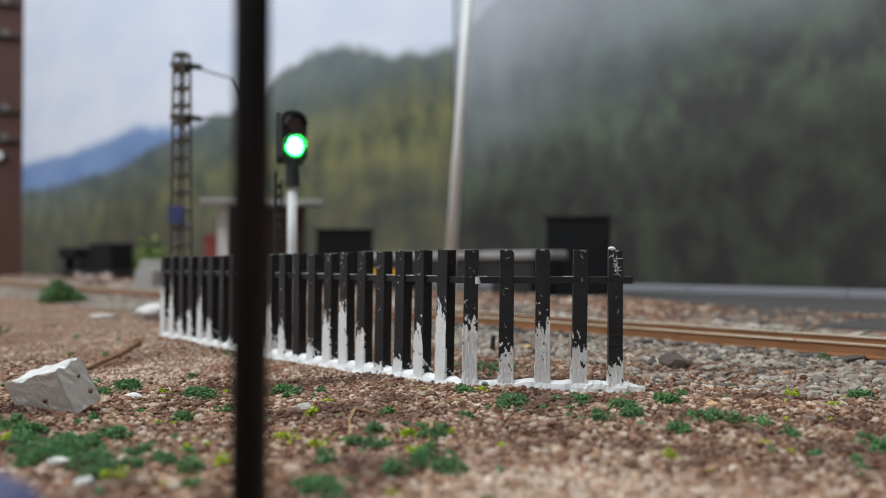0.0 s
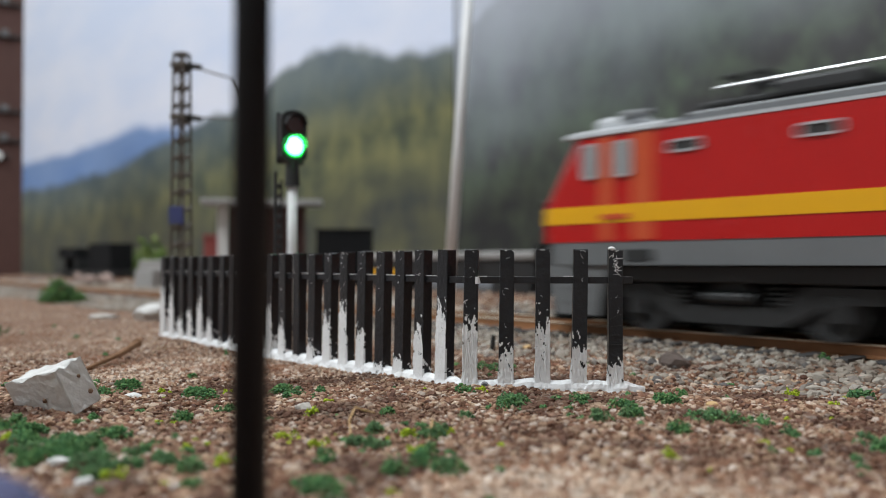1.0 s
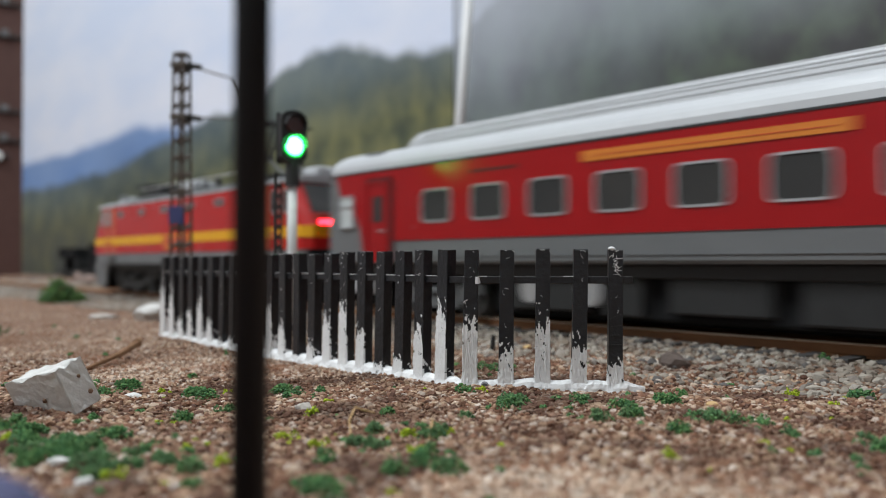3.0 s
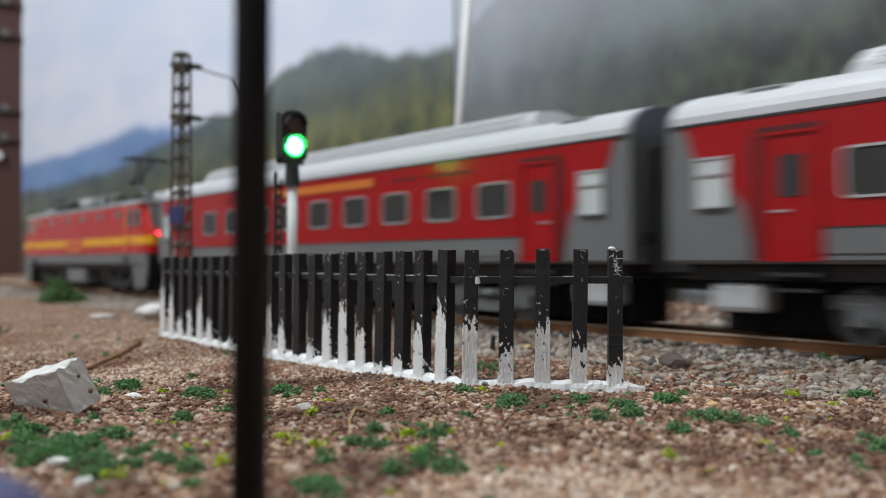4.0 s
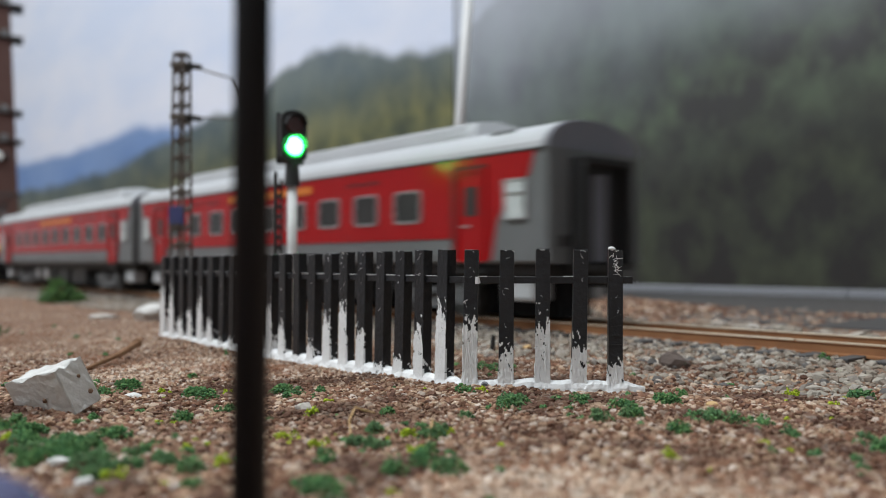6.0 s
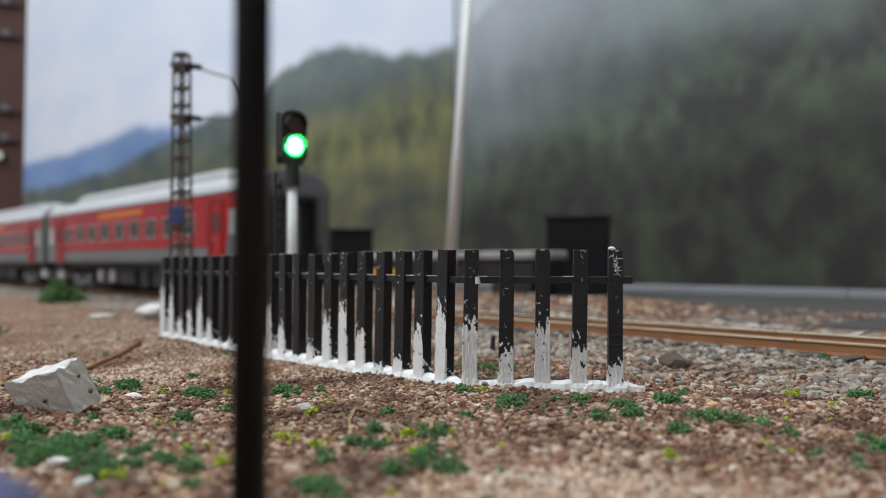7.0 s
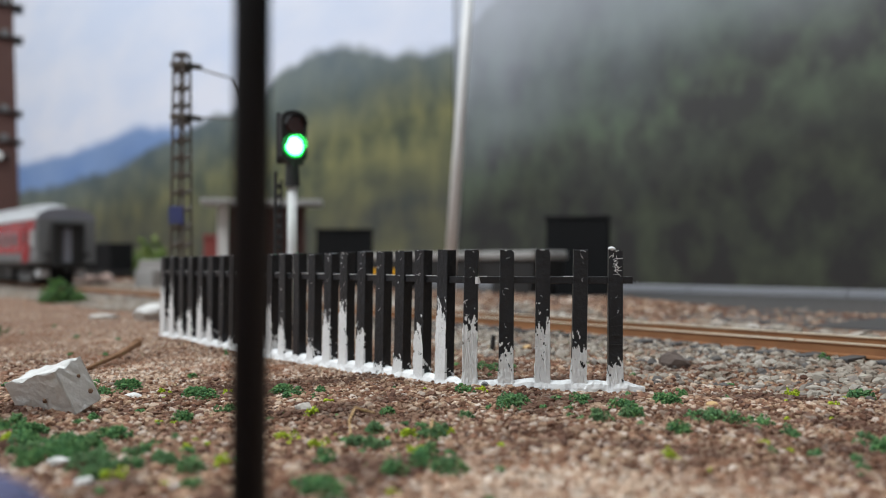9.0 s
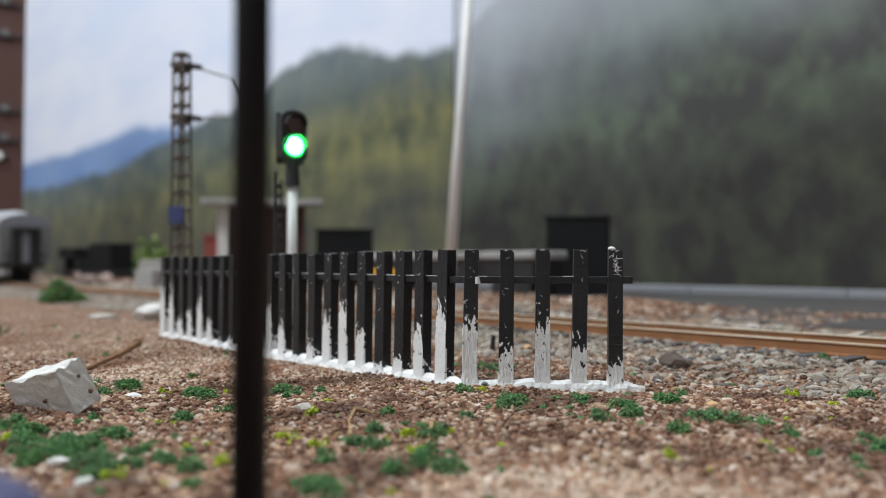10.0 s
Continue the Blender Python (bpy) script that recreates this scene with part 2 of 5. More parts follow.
def ground():
    xs = np.concatenate([np.linspace(-2.3, -0.5, 120), np.linspace(-0.495, 0.0, 220), np.linspace(0.01, 1.2, 60)])
    ys = np.concatenate([np.linspace(-0.7, 0.0, 40), np.linspace(0.004, 0.21, 100), np.linspace(0.214, 0.56, 70)])
    co = [(x, y, lie(x, y)) for y in ys for x in xs]
    n = len(xs)
    faces = [(j * n + i, j * n + i + 1, (j + 1) * n + i + 1, (j + 1) * n + i) for j in range(len(ys) - 1) for i in range(n - 1)]
    me = bpy.data.meshes.new("ground")
    me.from_pydata(co, [], faces)
    me.materials.append(SOIL)
    for p in me.polygons:
        p.use_smooth = True
    return tagged(new("ground", me), "sandy brown soil ground of a model railway layout", "ground", kind="structure")


ground()

PHI = (1 + 5 ** 0.5) / 2
ICO_V = np.array([(-1, PHI, 0), (1, PHI, 0), (-1, -PHI, 0), (1, -PHI, 0), (0, -1, PHI), (0, 1, PHI), (0, -1, -PHI), (0, 1, -PHI), (PHI, 0, -1), (PHI, 0, 1), (-PHI, 0, -1), (-PHI, 0, 1)]) / 1.902
ICO_F = np.array([(0, 11, 5), (0, 5, 1), (0, 1, 7), (0, 7, 10), (0, 10, 11), (1, 5, 9), (5, 11, 4), (11, 10, 2), (10, 7, 6), (7, 1, 8), (3, 9, 4), (3, 4, 2), (3, 2, 6), (3, 6, 8), (3, 8, 9), (4, 9, 5), (2, 4, 11), (6, 2, 10), (8, 6, 7), (9, 8, 1)])


def grains(name, centres, sizes, mat, label, category, flat=0.75, rough=0.3, parent=None, smooth=False):
    """Many small irregular lumps as one mesh."""
    rng = np.random.default_rng(len(centres))
    n = len(centres)
    c, s = np.asarray(centres, float), np.asarray(sizes, float)
    q = rng.normal(size=(n, 4))
    q /= np.linalg.norm(q, axis=1)[:, None]
    w, x, y, z = q.T
    rot = np.stack([np.stack([1 - 2 * (y * y + z * z), 2 * (x * y - z * w), 2 * (x * z + y * w)], 1), np.stack([2 * (x * y + z * w), 1 - 2 * (x * x + z * z), 2 * (y * z - x * w)], 1), np.stack([2 * (x * z - y * w), 2 * (y * z + x * w), 1 - 2 * (x * x + y * y)], 1)], 1)
    v = ICO_V[None] * (1 + rough * rng.uniform(-1, 1, (n, 12, 1))) * rng.uniform(0.65, 1.25, (n, 1, 3))
    v = np.einsum("nij,nkj->nki", rot, v) * s[:, None, None]
    v[:, :, 2] *= flat
    v += c[:, None]
    me = bpy.data.meshes.new(name)
    me.from_pydata(v.reshape(-1, 3).tolist(), [], (ICO_F[None] + 12 * np.arange(n)[:, None, None]).reshape(-1, 3).tolist())
    if smooth:
        me.polygons.foreach_set("use_smooth", np.ones(len(me.polygons), bool))
    me.materials.append(mat)
    ob = new(name, me)
    ob.parent = parent
    return tagged(ob, label, category, kind="stuff") if category else ob


def scatter_soil():
    rng = np.random.default_rng(3)
    pts, sz, pale, pale_sz = [], [], [], []
    # the stretch in front of the track: finer and paler sand lies in patches and farther along
    for n, lo, hi, smin, smax in ((6000, 0.045, 0.085, 0.00024, 0.00080), (21000, 0.045, 0.11, 0.00020, 0.00064), (23000, 0.11, 0.17, 0.00024, 0.00070), (18000, 0.17, 0.26, 0.00024, 0.00064), (10000, 0.26, 0.50, 0.0003, 0.0008)):
        d = rng.uniform(lo, hi, n)
        a = HEAD - np.radians(rng.uniform(-31, 31, n))
        x, y = -d * np.sin(a), d * np.cos(a)
        for px, py, k, q in zip(x, y, rng.uniform(0, 1, n), rng.uniform(-0.25, 0.25, n)):
            if py >= 0.137 + 0.008 * noise.noise((px * 60, py * 60, 0)):
                continue
            sandy = noise.noise((px * 30, py * 30, 7.7)) + 2.2 * (-px - 0.13) * 5 + q + (34.0 * max(0.110 - math.hypot(px, py), 0) if px > -0.6 * py - 0.03 else 0)
            at, size = (px, py, lie(px, py) + 0.0001), smin + (smax - smin) * k ** 2.6
            if sandy > 0.3:
                pale.append(at)
                pale_sz.append(size * 0.75)
            else:
                pts.append(at)
                sz.append(size)
    grains("soil_gravel", pts, sz, GRAIN, "loose brown and tan soil grains covering the ground", "gravel")
    grains("sand_gravel", pale, pale_sz, SANDGRAIN, "fine pale sandy grains covering the ground", "gravel")
    # behind the track
    n = 9000
    x, y = -0.12 - 0.9 * rng.uniform(0, 1, n) ** 1.4, rng.uniform(0.205, 0.335, n)
    grains("soil_gravel", [(a, b, lie(a, b)) for a, b in zip(x, y)], rng.uniform(0.0005, 0.0016, n), GRAIN, "coarse brown soil grains behind the track", "gravel")
    n = 1100
    x, y = rng.uniform(-0.9, -0.05, n), 0.204 + np.abs(rng.normal(0, 0.020, n))
    grains("rubble_stones", [(a, b, lie(a, b) + 0.0006) for a, b in zip(x, y)], rng.uniform(0.001, 0.0042, n) * rng.uniform(0.4, 1, n), BALLAST, "pale broken stones strewn behind the track", "gravel", flat=0.5)


def scatter_ballast():
    rng = np.random.default_rng(5)
    pts, sz = [], []
    n = 31000
    x = -np.abs(rng.uniform(0.0, 1.0, n)) ** 1.3 * 0.9 - 0.02
    y = rng.uniform(0.118, 0.212, n)
    for a, b, k in zip(x, y, rng.uniform(0, 1, n)):
        edge = min(b - 0.118, 0.212 - b)
        if edge < 0.007 * (0.5 + noise.noise((a * 70, b * 70, 2))):
            continue
        if min(abs(b - TRACK_Y + 0.00825), abs(b - TRACK_Y - 0.00825)) < 0.0014:
            continue
        pts.append((a, b, lie(a, b) + 0.0001))
        sz.append(0.00035 + 0.0009 * k ** 2.5)
    grains("track_ballast", pts, sz, BALLAST, "grey and white crushed stone ballast under the track", "ballast", flat=0.8, rough=0.2)


scatter_soil()
scatter_ballast()


# ---- track ----
def track():
    t = tagged(empty("railway_track", 0, TRACK_Y, 0), "single rusty model railway track on dark sleepers", "track")
    y = 0.00825
    for s in (-1, 1):
        o = s * y
        web = prism([(o - 0.0011, 0.0018), (o + 0.0011, 0.0018), (o + 0.0011, 0.0021), (o + 0.0004, 0.0024), (o + 0.0004, 0.0038), (o + 0.0006, 0.0040), (o + 0.0006, 0.0043), (o - 0.0006, 0.0043), (o - 0.0006, 0.0040), (o - 0.0004, 0.0038), (o - 0.0004, 0.0024), (o - 0.0011, 0.0021)], -2.25, 1.0)
        rail = part("rail", web, RUST, t, "rail with rust-brown web and foot")
        # worn heads, in lengths with joints between them
        xs = [-2.25, -1.3, -0.85, -0.42, -0.2055 if s < 0 else -0.168, -0.08 if s < 0 else -0.112, 0.3, 1.0]
        for a, b in zip(xs, xs[1:]):
            part("rail_head", boxed(a + 0.0002, b - 0.0002, o - 0.00066, o + 0.00066, 0.00415, RAIL_Z, 0.00008), RAILTOP, rail, "worn rail head polished by wheels")
    first = part("sleeper", boxed(-0.0014, 0.0014, -0.0172, 0.0172, 0.0004, 0.0023, 0.0002), SLEEPER, t)
    first.matrix_basis = pose(0.6, 0, 0)
    for i in range(1, 250):
        twin("sleeper", first, t, pose(0.6 - 0.0075 * i, 0.0003 * math.sin(i * 7.1), 0, 0, 0, 1.5 * math.sin(i * 3.7)))


track()


# ---- backdrop sheets ----
def painted(name, ridges, base, fog):
    """A printed landscape. ridges: far to near, (colour, second colour, [(along, height), ...], softness, noise scale)."""
    m = bpy.data.materials.new(name)
    m.use_nodes = True
    nt = m.node_tree
    b = nt.nodes["Principled BSDF"]
    b.inputs["Roughness"].default_value = 0.45
    b.inputs["Specular IOR Level"].default_value = 0.25
    co = nt.nodes.new("ShaderNodeTexCoord")
    sep = nt.nodes.new("ShaderNodeSeparateXYZ")
    nt.links.new(co.outputs["Object"], sep.inputs[0])

    def math_node(op, a, c):
        n = nt.nodes.new("ShaderNodeMath")
        n.operation = op
        for i, v in enumerate((a, c)):
            if isinstance(v, (int, float)):
                n.inputs[i].default_value = v
            else:
                nt.links.new(v, n.inputs[i])
        return n.outputs[0]

    def noise_node(scale, detail=3.0, stretch=(1, 1, 1)):
        mp = nt.nodes.new("ShaderNodeMapping")
        mp.inputs["Scale"].default_value = stretch
        nt.links.new(co.outputs["Object"], mp.inputs[0])
        n = nt.nodes.new("ShaderNodeTexNoise")
        n.inputs["Scale"].default_value, n.inputs["Detail"].default_value = scale, detail
        nt.links.new(mp.outputs[0], n.inputs["Vector"])
        return n.outputs["Fac"]

    def ramp(value, stops):
        r = nt.nodes.new("ShaderNodeValToRGB")
        while len(r.color_ramp.elements) < len(stops):
            r.color_ramp.elements.new(0.5)
        for e, (p, c) in zip(r.color_ramp.elements, stops):
            e.position = p
            e.color = (*c, 1) if isinstance(c, tuple) else (c, c, c, 1)
        nt.links.new(value, r.inputs["Fac"])
        return r.outputs["Color"]

    def mix(fac, a, c):
        n = nt.nodes.new("ShaderNodeMix")
        n.data_type = "RGBA"
        for key, v in (("Factor", fac), ("A", a), ("B", c)):
            if isinstance(v, tuple):
                n.inputs[key].default_value = (*v, 1)
            elif isinstance(v, (int, float)):
                n.inputs[key].default_value = v
            else:
                nt.links.new(v, n.inputs[key])
        return n.outputs["Result"]

    along, height = sep.outputs["X"], sep.outputs["Z"]
    unit = math_node("MULTIPLY", along, 1 / 1.6)
    # sky with soft cloud
    colour = mix(ramp(noise_node(5.0, 4, (1, 1, 2.2)), [(0.38, 0.0), (0.66, 1.0)]), base[0], base[1])
    for low, high, line, soft, scale, lo_hi in ridges:
        edge = ramp(unit, [(w / 1.6, h) for w, h in line])
        wob = math_node("MULTIPLY", math_node("SUBTRACT", noise_node(scale, 4), 0.5), 0.03)
        d = math_node("SUBTRACT", math_node("ADD", edge, wob), height)
        mask = nt.nodes.new("ShaderNodeMapRange")
        mask.inputs["From Min"].default_value, mask.inputs["From Max"].default_value = -soft, soft
        nt.links.new(d, mask.inputs["Value"])
        trees = ramp(noise_node(scale, 9, (1, 1, 0.8)), [(lo_hi[0], 0.0), (lo_hi[1], 1.0)])
        colour = mix(mask.outputs["Result"], colour, mix(trees, low, high))
    if fog:
        fc, (a0, a1), (h0, h1), amount = fog
        g1 = nt.nodes.new("ShaderNodeMapRange")
        g1.inputs["From Min"].default_value, g1.inputs["From Max"].default_value = h0, h1
        g1.interpolation_type = "SMOOTHSTEP"
        lift = math_node("ADD", height, math_node("MULTIPLY", along, a0))
        lift = math_node("ADD", lift, math_node("MULTIPLY", math_node("SUBTRACT", noise_node(9.0, 3), 0.5), a1))
        nt.links.new(lift, g1.inputs["Value"])
        colour = mix(math_node("MULTIPLY", g1.outputs["Result"], amount), colour, fc)
    nt.links.new(colour, b.inputs["Base Color"])
    return m


LEFT_PRINT = painted("printed_mountain_scene", [
    ((0.17, 0.29, 0.57), (0.24, 0.36, 0.62), [(0.0, 0.10), (0.38, 0.185), (0.46, 0.197), (0.534, 0.210), (0.615, 0.221), (0.70, 0.216), (0.79, 0.206), (0.9, 0.199), (1.06, 0.200), (1.5, 0.23)], 0.008, 9.0, (0.3, 0.7)),
    ((0.080, 0.112, 0.13), (0.155, 0.185, 0.165), [(0.0, 0.229), (0.03, 0.233), (0.08, 0.236), (0.125, 0.248), (0.17, 0.262), (0.23, 0.258), (0.30, 0.238), (0.36, 0.218), (0.465, 0.207), (0.534, 0.192), (0.70, 0.164), (0.9, 0.151), (1.5, 0.148)], 0.006, 20.0, (0.35, 0.65)),
    ((0.085, 0.098, 0.068), (0.25, 0.24, 0.11), [(0.0, 0.205), (0.06, 0.21), (0.15, 0.195), (0.26, 0.185), (0.36, 0.17), (0.5, 0.15), (0.7, 0.125), (0.9, 0.11), (1.5, 0.11)], 0.035, 26.0, (0.38, 0.66)),
    ((0.075, 0.078, 0.070), (0.16, 0.15, 0.085), [(0.0, 0.11), (0.1, 0.11), (0.25, 0.08), (0.5, 0.09), (0.8, 0.085), (1.5, 0.09)], 0.035, 24.0, (0.35, 0.65))],
    ((0.72, 0.79, 0.97), (0.87, 0.88, 0.98)), ((0.66, 0.72, 0.84), (0.0, 0.02), (0.16, 0.36), 0.24))
RIGHT_PRINT = painted("printed_forest_slope", [
    ((0.085, 0.092, 0.10), (0.155, 0.195, 0.175), [(0.0, 0.235), (0.02, 0.246), (0.072, 0.262), (0.15, 0.31), (1.5, 0.95)], 0.004, 22.0, (0.36, 0.64)),
    ((0.068, 0.066, 0.066), (0.125, 0.155, 0.11), [(0.0, 0.14), (0.1, 0.15), (0.2, 0.16), (0.3, 0.19), (0.5, 0.26), (1.5, 0.6)], 0.04, 34.0, (0.40, 0.66)),
    ((0.040, 0.038, 0.037), (0.075, 0.085, 0.058), [(0.0, 0.075), (0.1, 0.11), (0.2, 0.09), (0.3, 0.11), (0.5, 0.13), (1.5, 0.3)], 0.03, 38.0, (0.42, 0.70))],
    ((0.62, 0.67, 0.78), (0.72, 0.76, 0.84)), ((0.52, 0.55, 0.62), (-0.17, 0.12), (0.08, 0.29), 0.80))


def sheet(name, a, b, top, mat, label):
    a, b = Vector((*a, 0)), Vector((*b, 0))
    d = b - a
    bm = boxed(0, d.length, -0.001, 0.001, -0.005, top)
    ob = part(name, bm, mat)
    ob.matrix_basis = Matrix.Translation(a) @ Matrix.Rotation(math.atan2(d.y, d.x), 4, "Z")
    return tagged(ob, label, "backdrop", kind="structure")


sheet("backdrop", (-0.597, 0.53), (-2.10, 0.35), 0.62, LEFT_PRINT, "printed backdrop of mountains, trees and cloudy sky")
sheet("backdrop", (-0.594, 0.53), (0.90, 0.53), 0.62, RIGHT_PRINT, "printed backdrop of a misty dark forest slope")


# ---- the room around ----
def room():
    for name, b in (("wall_north", (-2.4, 1.7, 0.75, 0.83, -0.9, 1.9)), ("wall_south", (-2.4, 1.7, -1.58, -1.5, -0.9, 1.9)), ("wall_west", (-2.48, -2.4, -1.58, 0.83, -0.9, 1.9)), ("wall_east", (1.7, 1.78, -1.58, 0.83, -0.9, 1.9))):
        tagged(part(name, boxed(*b), WALLPAINT), "plain off-white painted room wall", "wall", kind="structure")
    tagged(part("ceiling", boxed(-2.48, 1.78, -1.58, 0.83, 1.9, 1.95), CEILPAINT), "plain white painted ceiling", "ceiling", kind="structure")
    tagged(part("floor", boxed(-2.48, 1.78, -1.58, 0.83, -0.95, -0.9), WALLPAINT), "plain pale room floor", "floor", kind="structure")
    tagged(part("layout_board", boxed(-2.3, 1.2, -0.7, 0.56, -0.9, -0.006, 0.002), TWIG), "brown wooden base under the layout", "baseboard", kind="structure")


room()


# ---- the road behind the track ----
def road():
    bm = boxed(-2.0, 1.0, 0.252, 0.47, -0.003, 0.0006, 0.0004)
    tagged(part("road", bm, ASPHALT), "grey dusty model road behind the track", "road", kind="structure")
    k = tagged(empty("kerb", 0, 0, 0), "pale grey raised kerb along the road", "kerb", kind="structure")
    x = -1.6
    while x < 0.9:
        part("kerb_stone", boxed(x, x + 0.0995, 0.47, 0.485, -0.002, 0.0048, 0.0006), KERB, k)
        x += 0.1


road()


# ---- fence ----
def paint_coat(w, t, h, front, left, right, seed):
    """A ragged skin of brushed paint round the foot of a picket; front, left and right: how high it reaches on each face (front is +y)."""
    nf, ns = 22, 9
    # the way round: up the left face, across the front, down the right face
    way = [(w / 2, -t / 2 + t * i / ns, 1, 0, left) for i in range(ns)]
    way += [(w / 2 - w * i / nf, t / 2, 0, 1, front) for i in range(nf + 1)]
    way += [(-w / 2, t / 2 - t * (i + 1) / ns, -1, 0, right) for i in range(ns)]
    rows = max(int(max(front, left, right) * 1.35 * h / 0.00013), 6)
    dz = 0.00013
    lean = 0.25 * noise.noise((seed * 3.7, 0.3, 0.1))
    bm = bmesh.new()
    grid = {}

    def vert(i, k):
        if (i, k) not in grid:
            x, y, nx, ny, _ = way[i]
            z = k * dz
            stroke = noise.noise((i * 0.40 + seed * 9.1 + z * 500, z * 500, seed)) * 0.00011 + noise.noise((i * 0.8 - z * 1500, z * 900, seed + 5.0)) * 0.00004
            out = 0.00009 + stroke + 0.00075 * math.exp(-z / 0.0007)
            grid[(i, k)] = bm.verts.new((x + nx * out + (0.3 * out if 0 < i < len(way) - 1 and ny else 0) * (1 if x > 0 else -1) * abs(2 * x / w) ** 6, y + ny * out, z - 0.0003))
        return grid[(i, k)]

    for i in range(len(way) - 1):
        reach = 0.5 * (way[i][4] + way[i + 1][4])
        across = (i - ns) / nf - 0.5
        edge = h * reach * (1 + (lean * across if 0 <= i - ns < nf else 0) - 0.8 * max(abs(across) - 0.28, 0) * (0.5 + noise.noise((seed * 1.9, across * 3, 0)))) * (1 + 0.22 * noise.noise((i * 0.17, seed * 2.3, 0.7)) + 0.14 * noise.noise((i * 0.5, seed * 4.1, 3.7)))
        for k in range(rows):
            z = k * dz
            over = (z - edge) / (0.14 * h)
            worn = noise.noise((i * 0.20 + z * 900, z * 600, seed + 2.0)) * 0.7 + noise.noise((i * 0.42 - z * 2200, z * 900, seed + 8.0)) * 0.4
            if over < 0 and (over < -1.6 or worn > -0.30 + 0.10 * over) or 0 <= over < 1.2 and worn > 0.16 + 0.22 * over:
                bm.faces.new((vert(i, k), vert(i + 1, k), vert(i + 1, k + 1), vert(i, k + 1)))
    bmesh.ops.recalc_face_normals(bm, faces=bm.faces[:])
    return bm


def picket_mesh(w, t, h, seed):
    """An upright of the fence, a little uneven, wider at its nicked top."""
    rng = random.Random(seed)
    bm = boxed(-w / 2, w / 2, -t / 2, t / 2, 0, h, 0.00012)
    bmesh.ops.bisect_plane(bm, geom=bm.verts[:] + bm.edges[:] + bm.faces[:], plane_co=(0, 0, h * 0.70), plane_no=(0, 0, 1))
    bmesh.ops.bisect_plane(bm, geom=bm.verts[:] + bm.edges[:] + bm.faces[:], plane_co=(0, 0, h * 0.38), plane_no=(0, 0, 1))
    for v in bm.verts:
        v.co.x += rng.uniform(-1, 1) * 0.00005
        v.co.y += rng.uniform(-1, 1) * 0.00005
        if v.co.z > h * 0.8:
            v.co.z += rng.uniform(-1, 1) * 0.00012
    return bm


def smear(bm, length, width, rng):
    """A dried stroke of paint: a thin bent ridge."""
    a = rng.choice((0.0, 0.4, 2.6, 3.0)) + rng.uniform(-0.3, 0.3)
    turn = rng.uniform(-0.35, 0.35)
    p = Vector((0, 0, 0))
    pts = [p.copy()]
    for i in range(6):
        a += turn + rng.uniform(-0.35, 0.35)
        p = p + Vector((math.cos(a), 0, math.sin(a))) * length / 6
        pts.append(p.copy())
    for i, (q, r) in enumerate(zip(pts, pts[1:])):
        rod(bm, q, r, width * (1.0 - 0.13 * i) * rng.uniform(0.7, 1.2), width * (0.9 - 0.13 * i), 5)
    return bm


